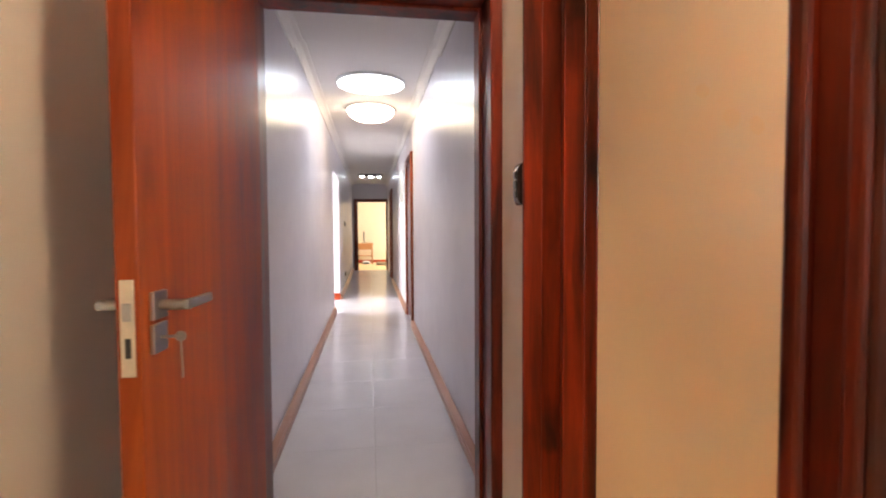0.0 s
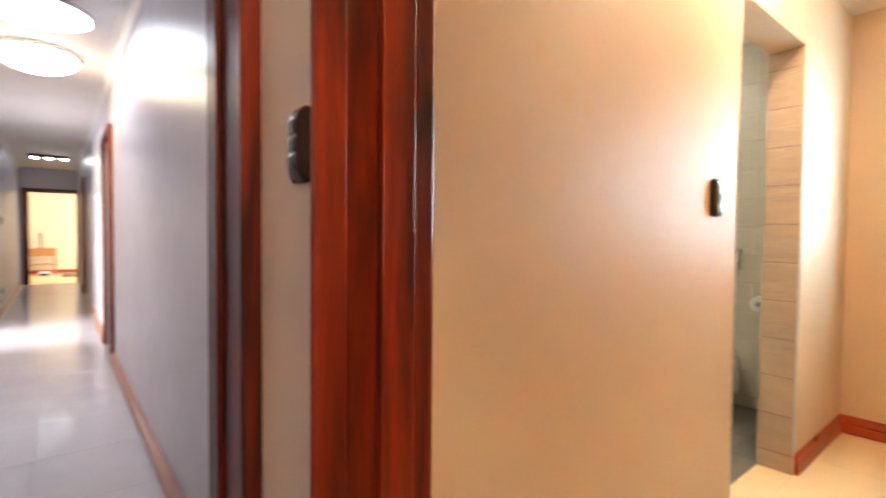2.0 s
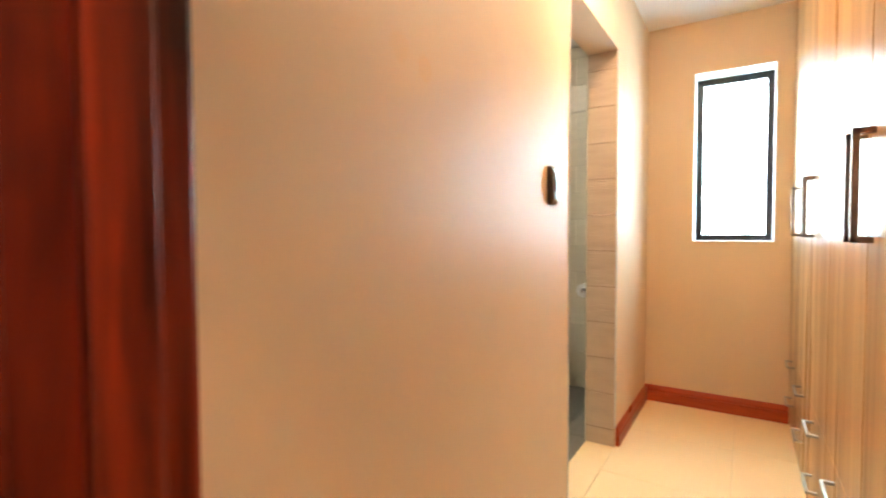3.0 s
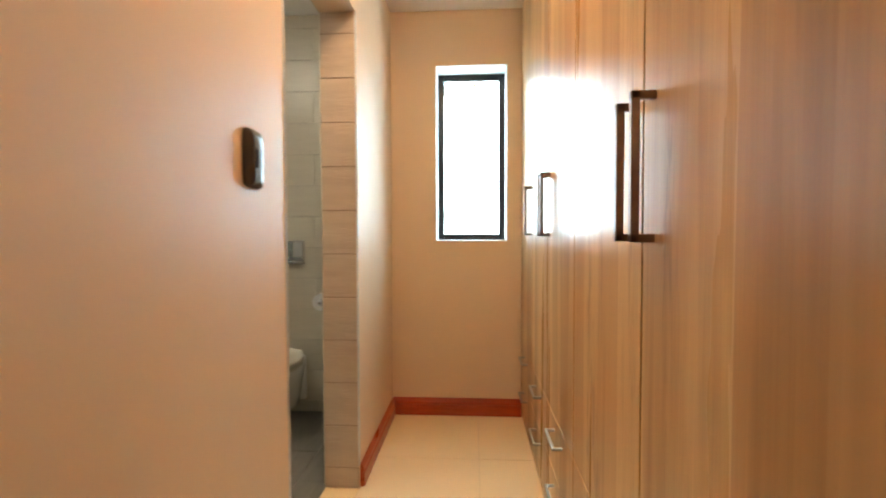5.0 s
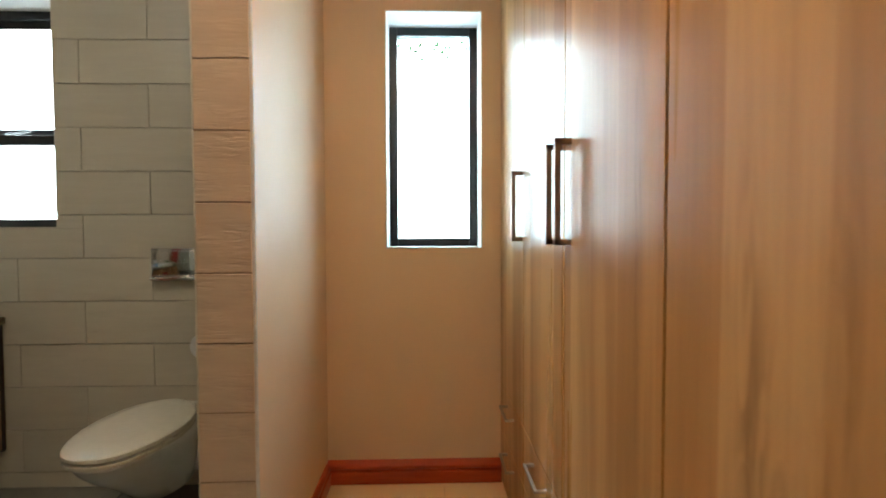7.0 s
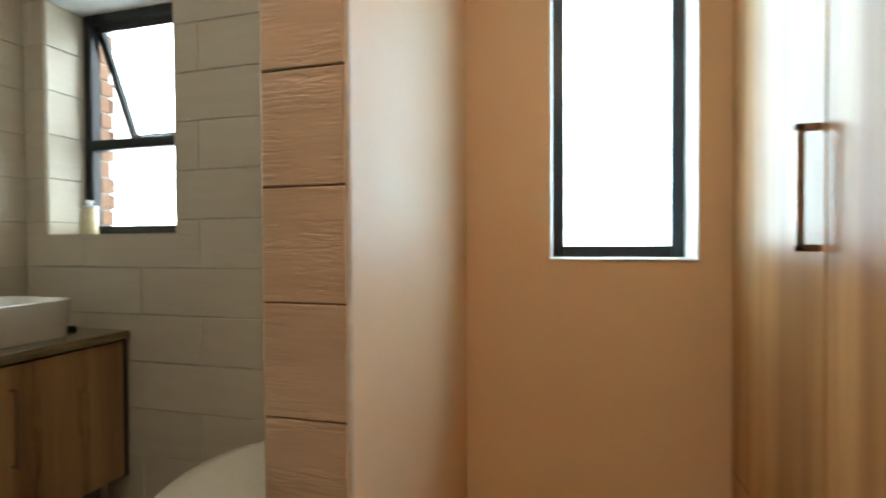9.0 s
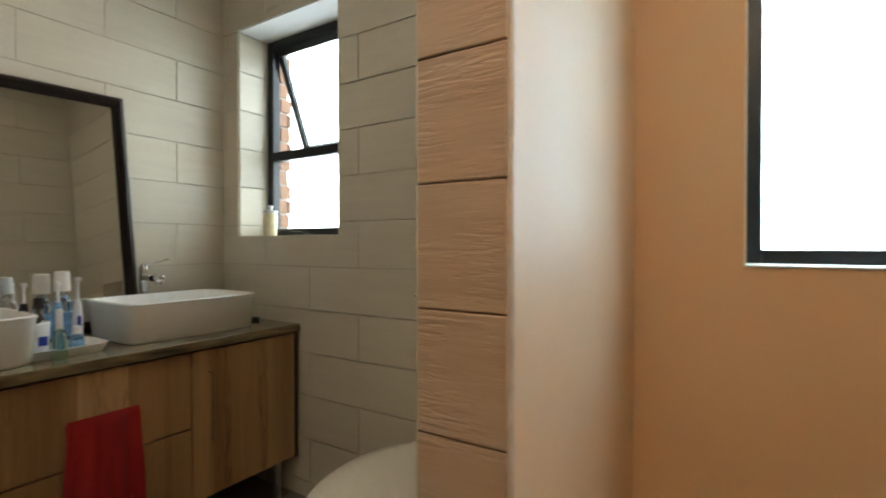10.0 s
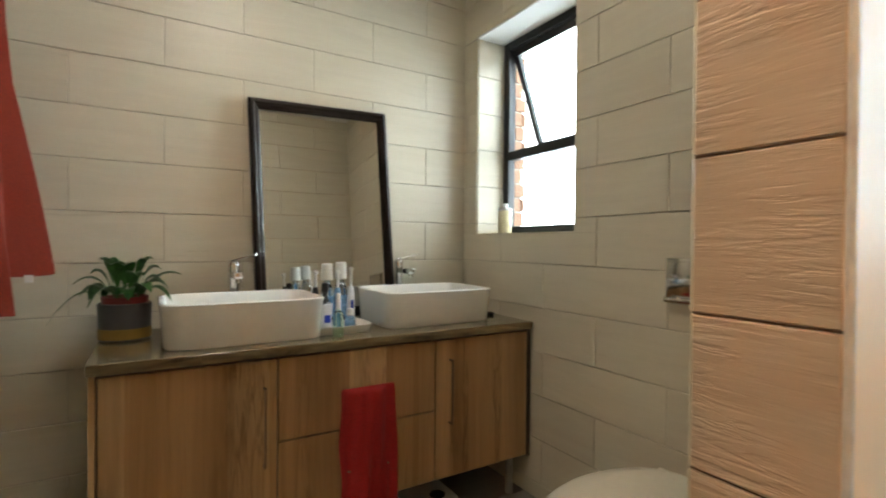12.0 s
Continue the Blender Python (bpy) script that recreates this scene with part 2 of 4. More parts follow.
M_WHITE = plain("white_ceramic", (0.80, 0.79, 0.75), 0.08, 0, 0.02)
M_SEAT = plain("cream_seat_plastic", (0.66, 0.63, 0.54), 0.2, 0, 0.02)
M_TRIM = plain("white_edge_strip", (0.75, 0.75, 0.76), 0.25, 0.2)
M_TOWEL = plain("red_towel_cloth", (0.33, 0.012, 0.012), 0.95, 0, 0.35, 0.9, 260)
M_ROBE = plain("coral_bath_towel", (0.22, 0.026, 0.012), 0.95, 0, 0.16, 0.35, 220)
M_TAG = plain("white_cloth_tag", (0.75, 0.74, 0.72), 0.8)
M_MFRAME = plain("dark_mirror_frame", (0.010, 0.005, 0.0035), 0.36, 0.0, 0.02)
M_MFRAME.node_tree.nodes["Principled BSDF"].inputs["Specular IOR Level"].default_value = 0.22
M_MIRROR = plain("mirror_silver", (0.80, 0.80, 0.77), 0.01, 1.0, 0.0)
M_PANE = glass("window_glass", (1, 1, 1), 0.0)
M_FROST = glass("frosted_glass", (1, 1, 1), 0.09)
M_SHOWER = glass("shower_glass", (0.78, 0.86, 0.82), 0.0)
M_POT = plain("charcoal_ceramic", (0.085, 0.085, 0.09), 0.4)
M_POTBAND = plain("mustard_band", (0.30, 0.19, 0.04), 0.5)
M_POTRED = plain("red_nursery_pot", (0.22, 0.03, 0.03), 0.4)
M_SOIL = plain("soil", (0.03, 0.02, 0.012), 0.95, 0, 0.4, 0.8, 120)
M_PLANT = plain("peace_lily_leaf", (0.05, 0.14, 0.03), 0.35, 0, 0.35, 0.2, 60)
M_CLEARP = glass("clear_plastic", (0.80, 0.90, 0.95), 0.05)
M_BLUEP = plain("blue_plastic", (0.22, 0.40, 0.62), 0.25, 0, 0.35, 0, 90)
M_NAVY = plain("navy_print", (0.02, 0.05, 0.35), 0.35)
M_GREENP = glass("green_soap_plastic", (0.70, 0.92, 0.76), 0.06)
M_WPLAST = plain("white_plastic", (0.78, 0.78, 0.76), 0.3, 0, 0.03)
M_BPLAST = plain("black_plastic", (0.015, 0.013, 0.013), 0.3)
M_WAX = plain("cream_wax", (0.78, 0.70, 0.46), 0.4)
M_DHANDLE = plain("satin_steel", (0.42, 0.39, 0.35), 0.45, 1.0, 0.05)
M_BRICK = tile_mat("orange_face_brick", (0.25, 0.125, 0.075), (0.34, 0.19, 0.12), 0.85, (14, 14, 14), 0.6, 0.006)
M_MORTAR = plain("mortar", (0.42, 0.38, 0.33), 0.95, 0, 0.2, 0.4)
M_GROUND = plain("dry_garden_ground", (0.18, 0.16, 0.09), 0.95, 0, 0.35, 0.5, 3)
M_LAMP = glow("lit_lamp_diffuser", (0.84, 0.90, 1.0), 7.2)
M_LAMPW = glow("lit_crystal_bowl", (1.0, 0.82, 0.58), 11.0)
# glow of the ceiling fill lights added over passage, lobby and bathroom
M_WARM = glow("passage_fill_glow", (1.0, 0.74, 0.46), 60.0)
M_LOBBYL = glow("unseen_lobby_glow", (1.0, 0.74, 0.47), 230.0)
M_BATH = glow("bathroom_fill_glow", (1.0, 0.90, 0.74), 37.0)
M_SKY = glow("bright_sky", (0.95, 0.98, 1.0), 5.0)
M_SPOT = glow("lit_spot", (0.95, 0.97, 1.0), 25.0)
M_DESK = wood("desk_wood", (0.40, 0.17, 0.06), (0.48, 0.22, 0.09), (0.55, 0.28, 0.12), 0.4, (2, 12, 12), False)
M_RUG = plain("beige_rug", (0.30, 0.22, 0.13), 0.95, 0, 0.3, 0.6, 40)
M_PAPER = plain("toilet_paper", (0.80, 0.79, 0.77), 0.95)
M_PICT = plain("pale_print", (0.62, 0.60, 0.58), 0.25, 0, 0.2, 0, 5)

# ---- mesh helpers ----


def part(name, bm, material, parent=None, label="", smooth=False):
    mesh = bpy.data.meshes.new(name)
    bm.normal_update()
    bm.to_mesh(mesh)
    bm.free()
    mesh.materials.append(material)
    if smooth:
        mesh.polygons.foreach_set("use_smooth", [True] * len(mesh.polygons))
        mesh.set_sharp_from_angle(angle=radians(40))
    ob = new(name, mesh)
    if parent is not None:
        ob.parent = parent
        if parent.parent is None:
            ob.matrix_parent_inverse = parent.matrix_basis.inverted()
    if label:
        ob["label"] = label
    return ob


def thing(name, place, label, category, group=""):
    ob = new(name)
    ob.matrix_basis = Matrix.Translation(place)
    ob.empty_display_size = 0.1
    return tagged(ob, label, category, group)


def box(lo, hi, bevel=0.0, bm=None, turn=None, seg=2):
    bm = bm or bmesh.new()
    c = [(a + b) / 2 for a, b in zip(lo, hi)]
    s = [max(abs(b - a), 1e-4) for a, b in zip(lo, hi)]
    made = bmesh.ops.create_cube(bm, size=1, matrix=Matrix.Translation(c) @ (turn or Matrix()) @ Matrix.Diagonal((*s, 1)))
    if bevel:
        edges = {e for v in made["verts"] for e in v.link_edges}
        bmesh.ops.bevel(bm, geom=list(edges), offset=min(bevel, min(s) * 0.45), segments=seg, profile=0.5, affect="EDGES")
    return bm


def rod(a, b, r, seg=12, bm=None, r2=None):
    bm = bm or bmesh.new()
    a, b = Vector(a), Vector(b)
    m = Matrix.Translation((a + b) / 2) @ (b - a).to_track_quat("Z", "Y").to_matrix().to_4x4()
    bmesh.ops.create_cone(bm, cap_ends=True, segments=seg, radius1=r, radius2=r if r2 is None else r2, depth=(b - a).length, matrix=m)
    return bm


def turned(profile, centre, seg=24, bm=None):
    """A body of revolution round an upright axis from (radius, height) pairs."""
    bm = bm or bmesh.new()
    rings = []
    for r, z in profile:
        rings.append([bm.verts.new((centre[0] + max(r, 1e-4) * math.cos(2 * math.pi * i / seg), centre[1] + max(r, 1e-4) * math.sin(2 * math.pi * i / seg), centre[2] + z)) for i in range(seg)])
    for lo, hi in zip(rings, rings[1:]):
        for i in range(seg):
            bm.faces.new((lo[i], lo[(i + 1) % seg], hi[(i + 1) % seg], hi[i]))
    bm.faces.new(list(reversed(rings[0])))
    bm.faces.new(rings[-1])
    bmesh.ops.remove_doubles(bm, verts=bm.verts, dist=1e-4)
    bmesh.ops.recalc_face_normals(bm, faces=bm.faces)
    return bm


def bar_path(points, w, h, bm=None):
    """A flat bar of w x h along square corners."""
    bm = bm or bmesh.new()
    for a, b in zip(points, points[1:]):
        lo = [min(p, q) for p, q in zip(a, b)]
        hi = [max(p, q) for p, q in zip(a, b)]
        axis = max(range(3), key=lambda i: hi[i] - lo[i])
        pad = [w / 2, w / 2, w / 2]
        if h != w:
            pad[2 if axis != 2 else 0] = h / 2
        box([v - q for v, q in zip(lo, pad)], [v + q for v, q in zip(hi, pad)], 0.0015, bm, None, 1)
    return bm


def structure(name, bm, material, label="", category=""):
    return tagged(part(name, bm, material), label, category, "", "structure")


TILES = {}


def tile_mesh(w, h, t, name, mat, edge=0.0018):
    """A plate in its own plane (x along, y up), chamfered at the front."""
    key = (round(w, 3), round(h, 3), t, name)
    if key not in TILES:
        e = edge
        front = [(e, e, t), (w - e, e, t), (w - e, h - e, t), (e, h - e, t)]
        mid = [(0, 0, t - e), (w, 0, t - e), (w, h, t - e), (0, h, t - e)]
        back = [(0, 0, 0), (w, 0, 0), (w, h, 0), (0, h, 0)]
        faces = [(0, 1, 2, 3)]
        for a, b in ((0, 4), (4, 8)):
            for i in range(4):
                j = (i + 1) % 4
                faces.append((a + i, b + i, b + j, a + j))
        mesh = bpy.data.meshes.new(name)
        mesh.from_pydata(front + mid + back, [], faces)
        mesh.materials.append(mat)
        TILES[key] = mesh
    return TILES[key]


def lay(parent, name, mat, origin, along, up, rect, t=0.006):
    """One plate of the rectangle (u0, v0, u1, v1) in the plane of along and up."""
    u0, v0, u1, v1 = rect
    if u1 - u0 < 0.012 or v1 - v0 < 0.012:
        return
    a, u = Vector(along), Vector(up)
    n = a.cross(u)
    ob = new(name, tile_mesh(u1 - u0, v1 - v0, t, name, mat))
    m = Matrix((a, u, n)).transposed().to_4x4()
    m.translation = Vector(origin) + a * u0 + u * v0
    ob.parent = parent
    ob.matrix_basis = m


def clip_out(rect, hole):
    """The pieces of rect that lie outside the hole."""
    u0, v0, u1, v1 = rect
    a0, b0, a1, b1 = hole
    if u1 <= a0 or u0 >= a1 or v1 <= b0 or v0 >= b1:
        return [rect]
    out = []
    if v0 < b0:
        out.append((u0, v0, u1, b0))
    if v1 > b1:
        out.append((u0, b1, u1, v1))
    lo, hi = max(v0, b0), min(v1, b1)
    if u0 < a0:
        out.append((u0, lo, a0, hi))
    if u1 > a1:
        out.append((a1, lo, u1, hi))
    return out


def tile_field(parent, name, mat, origin, along, up, size, pitch, start, offset, joint=0.003, hole=None, t=0.006, butt=0.0018):
    """Running bond over size = (width, height); start: a joint's (u, v); offset: the shift of odd courses."""
    W, H = size
    pu, pv = pitch
    k0 = math.floor((0 - start[1]) / pv)
    for k in range(k0, math.ceil((H - start[1]) / pv)):
        v0, v1 = max(0, start[1] + k * pv + joint / 2), min(H, start[1] + (k + 1) * pv - joint / 2)
        s = start[0] + (offset if k % 2 else 0)
        for i in range(math.floor((0 - s) / pu), math.ceil((W - s) / pu)):
            u0, u1 = max(0, s + i * pu + butt / 2), min(W, s + (i + 1) * pu - butt / 2)
            if u1 - u0 < 0.012 or v1 - v0 < 0.012:
                continue
            for r in clip_out((u0, v0, u1, v1), hole) if hole else [(u0, v0, u1, v1)]:
                lay(parent, name, mat, origin, along, up, r, t)

# ---- structure ----
CEIL = 2.56
XE, YW, YB, YN = 3.94, 2.17, 2.33, 4.24      # window wall, passage wall, its bathroom face, vanity wall
XJ, XP, OPEN_H = 2.206, 3.025, 2.15          # opening to the bathroom
FRONT = 1.345                                # face of the wardrobe doors
HL, HR, HY, HE = -0.512, 0.548, 2.60, 15.45   # corridor walls, its start and its end
XLOB, XDR = -0.62, 0.45                      # lobby walls


def wall(name, lo, hi, mat, label, holes=()):
    """A wall box with rectangular holes (u0, z0, u1, z1) along its longer side, as one mesh."""
    along_x = hi[0] - lo[0] > hi[1] - lo[1]
    a = 0 if along_x else 1
    us = sorted({lo[a], hi[a], *[v for h in holes for v in (h[0], h[2])]})
    zs = sorted({lo[2], hi[2], *[v for h in holes for v in (h[1], h[3])]})
    bm = bmesh.new()
    for u0, u1 in zip(us, us[1:]):
        for z0, z1 in zip(zs, zs[1:]):
            cu, cz = (u0 + u1) / 2, (z0 + z1) / 2
            if any(h[0] < cu < h[2] and h[1] < cz < h[3] for h in holes):
                continue
            p, q = list(lo), list(hi)
            p[a], q[a], p[2], q[2] = u0, u1, z0, z1
            box(p, q, 0, bm)
    bmesh.ops.remove_doubles(bm, verts=bm.verts, dist=1e-5)
    seen = {}
    for f in bm.faces:
        seen.setdefault(tuple(round(v, 4) for v in f.calc_center_median()), []).append(f)
    bmesh.ops.delete(bm, geom=[f for fs in seen.values() if len(fs) > 1 for f in fs], context="FACES_ONLY")
    return structure(name, bm, mat, label, "wall")


ground = structure("ground", box((-3000, -3000, -0.5), (3000, 3000, -0.3)), M_GROUND, "dry garden ground outside the house", "ground")

# floors: a bed of grout under separate tiles
floor = structure("floor", box((-0.75, -4.2, -0.2), (4.3, YW + 0.02, -0.006)), M_FGROUT, "cream glossy ceramic tiled floor", "floor")
floor_hall = structure("floor_corridor", box((-0.75, YW + 0.02, -0.2), (0.8, HE, -0.006)), M_HGROUT, "pale glossy tiled corridor floor", "floor")
part("threshold", box((XJ + 0.001, YW + 0.003, -0.1), (XP - 0.004, YB - 0.001, 0.0), 0.001, None, None, 1), M_FLOOR, floor)
floor_bath = structure("floor_bathroom", box((0.83, YB, -0.2), (4.3, YN + 0.1, -0.006)), M_GROUT, "dark grey tiled bathroom floor", "floor")
floor_rooms = structure("floor_rooms", box((-4.2, HE, -0.2), (3.2, 20, 0)), M_FLOOR, "pale tiled floor of the far room", "floor")
floor_side = structure("floor_side_room", box((-4.2, 6.5, -0.2), (-0.76, 11, 0)), M_HFLOOR, "pale tiled floor of the side room", "floor")

# ceilings
structure("ceiling", box((-2.8, -4.2, CEIL), (4.3, YN + 0.1, CEIL + 0.2)), M_CEIL, "white painted flat ceiling", "ceiling")
structure("ceiling_corridor", box((-0.75, YN + 0.1, 2.60), (0.8, HE, 2.8)), M_CEIL, "white painted corridor ceiling", "ceiling")
structure("ceiling_corridor_start", box((HL, HY + 0.1, CEIL - 0.004), (HR, YN + 0.12, CEIL - 0.002)), M_CEIL, "white painted corridor ceiling", "ceiling")
structure("ceiling_far_room", box((-4.2, HE + 0.01, 2.62), (3.2, 20, 2.8)), M_CEIL, "white painted ceiling of the far room", "ceiling")
structure("ceiling_side_room", box((-4.2, 6.5, 2.62), (-0.76, 11, 2.8)), M_CEIL, "white painted ceiling of the side room", "ceiling")

# passage and bathroom walls
WIN = (1.433, 1.113, 1.887, 2.222)
BWIN = (3.40, 1.212, 4.11, 2.285)
wall("wall_east", (XE, 0.6, 0), (XE + 0.24, YW, CEIL), M_PEACH, "peach painted wall with a narrow window", [WIN])
wall_e = wall("wall_bathroom_east", (XE, YB - 0.1, 0), (XE + 0.24, YN + 0.2, CEIL), M_GROUT, "beige tiled bathroom wall with a window", [BWIN])
wall_p = wall("wall_passage", (XDR + 0.19, YW, 0), (XE, YB, CEIL), M_PEACH, "glossy peach painted wall with a bathroom opening", [(XJ, -1, XP, OPEN_H)])
wall_n = structure("wall_bathroom_north", box((0.83, YN, 0), (XE, YN + 0.2, CEIL)), M_GROUT, "beige tiled wall behind the vanity", "wall")
wall_w = structure("wall_bathroom_west", box((0.73, YB, 0), (0.83, YN + 0.2, CEIL)), M_GROUT, "beige tiled bathroom wall", "wall")
structure("wall_south", box((XDR + 0.2, 0.6, 0), (XE, 0.72, CEIL)), M_PEACH, "peach painted wall behind the wardrobes", "wall")
# lobby
wall("wall_dressing", (XDR, -0.3, 0), (XDR + 0.19, 2.38, CEIL), M_LOBBY, "warm white wall with a doorway to the dressing passage", [(1.24, -1, 2.10, 2.06)])
structure("wall_lobby_west", box((XLOB - 0.13, -0.3, 0), (XLOB, 2.38, CEIL)), M_LOBBY, "warm white painted lobby wall", "wall")
wall("wall_corridor_door", (-0.75, 2.38, 0), (0.83, HY, CEIL), M_LOBBY, "wall with the open corridor door", [(-0.38, -1, 0.455, 2.03)])
# bedroom behind, unseen: closing walls, and an opening added for the fill lamp
wall("wall_bedroom_south", (-2.8, -4.2, 0), (2.8, -4.0, CEIL), M_LOBBY, "plain unseen bedroom wall with an added opening", [(-1.5, 0.8, 1.3, 2.4)])
structure("wall_bedroom_west", box((-2.8, -4.0, 0), (-2.68, -0.3, CEIL)), M_LOBBY, "plain bedroom wall", "wall")
structure("wall_bedroom_east", box((2.68, -4.0, 0), (2.8, -0.3, CEIL)), M_LOBBY, "plain bedroom wall", "wall")
structure("wall_bedroom_north_a", box((-2.8, -0.3, 0), (XLOB - 0.13, -0.18, CEIL)), M_LOBBY, "plain bedroom wall", "wall")
structure("wall_bedroom_north_b", box((XDR + 0.19, -0.3, 0), (2.8, -0.18, CEIL)), M_LOBBY, "plain bedroom wall", "wall")
structure("floor_bedroom_a", box((-2.8, -4.0, -0.2), (-0.76, -0.2, -0.004)), M_FLOOR, "cream tiled bedroom floor", "floor")
structure("wall_lobby_north_return", box((XDR, 2.375, 0), (XDR + 0.19, 2.381, CEIL)), M_LOBBY, "short return of the lobby wall", "wall")
# corridor
wall("wall_corridor_left", (HL - 0.15, HY, 0), (HL, HE, 2.6), M_HALL, "glossy pale corridor wall with a side opening", [(7.95, -1, 9.35, 2.08)])
wall("wall_corridor_right", (HR, HY, 0), (HR + 0.15, HE, 2.6), M_HALL, "glossy pale corridor wall with doors", [(6.85, -1, 7.62, 2.10), (12.3, -1, 13.1, 2.10)])
wall("wall_corridor_end", (-0.75, HE, 0), (0.8, HE + 0.15, 2.6), M_HALL, "corridor end wall with an open doorway", [(-0.367, -1, 0.53, 2.06)])
structure("wall_far_room", box((-4.2, 18.9, 0), (3.2, 19.05, 2.62)), M_FAR, "yellow painted wall of the far room", "wall")
structure("wall_far_room_left", box((-1.6, HE + 0.15, 0), (-1.45, 18.9, 2.62)), M_FAR, "yellow painted wall of the far room", "wall")
structure("wall_far_room_right", box((2.4, HE + 0.15, 0), (2.55, 18.9, 2.62)), M_FAR, "yellow painted wall of the far room", "wall")
structure("wall_side_room_back", box((-4.2, 6.5, 0), (-4.05, 11, 2.62)), M_CEIL, "white wall of the side room", "wall")
structure("wall_side_room_near", box((-4.2, 6.5, 0), (-0.65, 6.6, 2.62)), M_CEIL, "white wall of the side room", "wall")
structure("wall_side_room_far", box((-4.2, 10.9, 0), (-0.65, 11, 2.62)), M_CEIL, "white wall of the side room", "wall")
structure("wall_right_room_back", box((2.0, 6.0, 0), (2.1, 14, 2.62)), M_FAR, "wall of a side room", "wall")


def skirting(name, a, b, side, mat, h=0.1, t=1.0, label="moulded red-stained wooden skirting board"):
    """A moulded board from a to b along a wall; side: unit vector away from the wall."""
    a, b, s = Vector((*a, 0)), Vector((*b, 0)), Vector((*side, 0))
    prof = [(d * t, z) for d, z in [(0, 0), (0.02, 0), (0.02, h * 0.55), (0.014, h * 0.62), (0.018, h * 0.70), (0.018, h * 0.82), (0.010, h * 0.93), (0.004, h), (0, h)]]
    bm = bmesh.new()
    rows = [[bm.verts.new(p + s * d + Vector((0, 0, z))) for d, z in prof] for p in (a, b)]
    k = len(prof)
    for i in range(k):
        bm.faces.new((rows[0][i], rows[1][i], rows[1][(i + 1) % k], rows[0][(i + 1) % k]))
    bm.faces.new(rows[0]), bm.faces.new(list(reversed(rows[1])))
    bmesh.ops.recalc_face_normals(bm, faces=bm.faces)
    return structure(name, bm, mat, label, "skirting board")


skirting("baseboard_east", (XE, YW), (XE, FRONT), (-1, 0), M_SKIRT, 0.105, 1.7)
skirting("baseboard_pier", (XP + 0.012, YW), (XE - 0.035, YW), (0, -1), M_SKIRT, 0.105)
skirting("baseboard_corridor_left", (HL, HY), (HL, 7.93), (1, 0), M_HSKIRT, 0.085, 1.9, "pale red wooden corridor skirting")
skirting("baseboard_corridor_left_far", (HL, 9.37), (HL, HE), (1, 0), M_HSKIRT, 0.085, 1.9, "pale red wooden corridor skirting")
skirting("baseboard_corridor_right", (HR, HY), (HR, 6.76), (-1, 0), M_HSKIRT, 0.085, 1.9, "pale red wooden corridor skirting")
skirting("baseboard_corridor_right_mid", (HR, 7.72), (HR, 12.2), (-1, 0), M_HSKIRT, 0.085, 1.9, "pale red wooden corridor skirting")
skirting("baseboard_far_room", (-1.45, 18.9), (2.4, 18.9), (0, -1), M_SKIRT, 0.1)
skirting("baseboard_side_opening", (HL - 0.149, 9.35), (HL, 9.35), (0, -1), M_SKIRT, 0.11)
# cornices of the corridor
for nm, x, s in (("cornice_left", HL, 1), ("cornice_right", HR, -1)):
    bm = bmesh.new()
    pr = [(0, -0.075), (0.012, -0.075), (0.02, -0.05), (0.045, -0.022), (0.075, -0.014), (0.075, 0), (0, 0)]
    for y0, y1, zc in ((HY, YN + 0.11, CEIL - 0.005), (YN + 0.13, HE, 2.6)):
        rr = [[bm.verts.new((x + s * d, y, zc + z)) for d, z in pr] for y in (y0, y1)]
        for i in range(len(pr)):
            bm.faces.new((rr[0][i], rr[1][i], rr[1][(i + 1) % len(pr)], rr[0][(i + 1) % len(pr)]))
        bm.faces.new(rr[0]), bm.faces.new(list(reversed(rr[1])))
    bmesh.ops.recalc_face_normals(bm, faces=bm.faces)
    structure(nm, bm, M_CEIL, "white moulded plaster cornice", "cornice")

# edge strip of the tiled pier, metal strip on the opposite jamb
structure("trim_pier_corner", rod((XP + 0.002, YW + 0.002, 0.105), (XP + 0.002, YW + 0.002, OPEN_H), 0.006, 10), M_TRIM, "white metal corner strip", "corner strip")
structure("trim_jamb_corner", rod((XJ - 0.003, YW + 0.003, 0), (XJ - 0.003, YW + 0.003, OPEN_H), 0.007, 12), M_TRIM, "white metal corner strip", "corner strip")


# ---- windows ----
def frame_rect(y0, z0, y1, z1, x, w, d, parent, name="window_frame", label=""):
    """Four mitred-looking bars round a rectangle in an x plane."""
    bm = bmesh.new()
    box((x, y0, z0), (x + d, y0 + w, z1), 0.004, bm)
    box((x, y1 - w, z0), (x + d, y1, z1), 0.004, bm)
    box((x + 0.001, y0 + w, z0), (x + d - 0.001, y1 - w, z0 + w), 0.004, bm)
    box((x + 0.001, y0 + w, z1 - w), (x + d - 0.001, y1 - w, z1), 0.004, bm)
    return part(name, bm, M_BLACK, parent, label)


def lining(parent, y0, z0, y1, z1, x0, x1, mat, t=0.006):
    """Four thin plates inside a window opening."""
    part("reveal_head", box((x0, y0, z1 - t), (x1, y1, z1 - 0.0005)), mat, parent)
    part("window_sill", box((x0 - 0.008, y0, z0 + 0.0005), (x1, y1, z0 + t), 0.002), mat, parent)
    part("reveal_side", box((x0, y0 + 0.0005, z0 + t), (x1, y0 + t, z1 - t)), mat, parent)
    part("reveal_side", box((x0, y1 - t, z0 + t), (x1, y1 - 0.0005, z1 - t)), mat, parent)


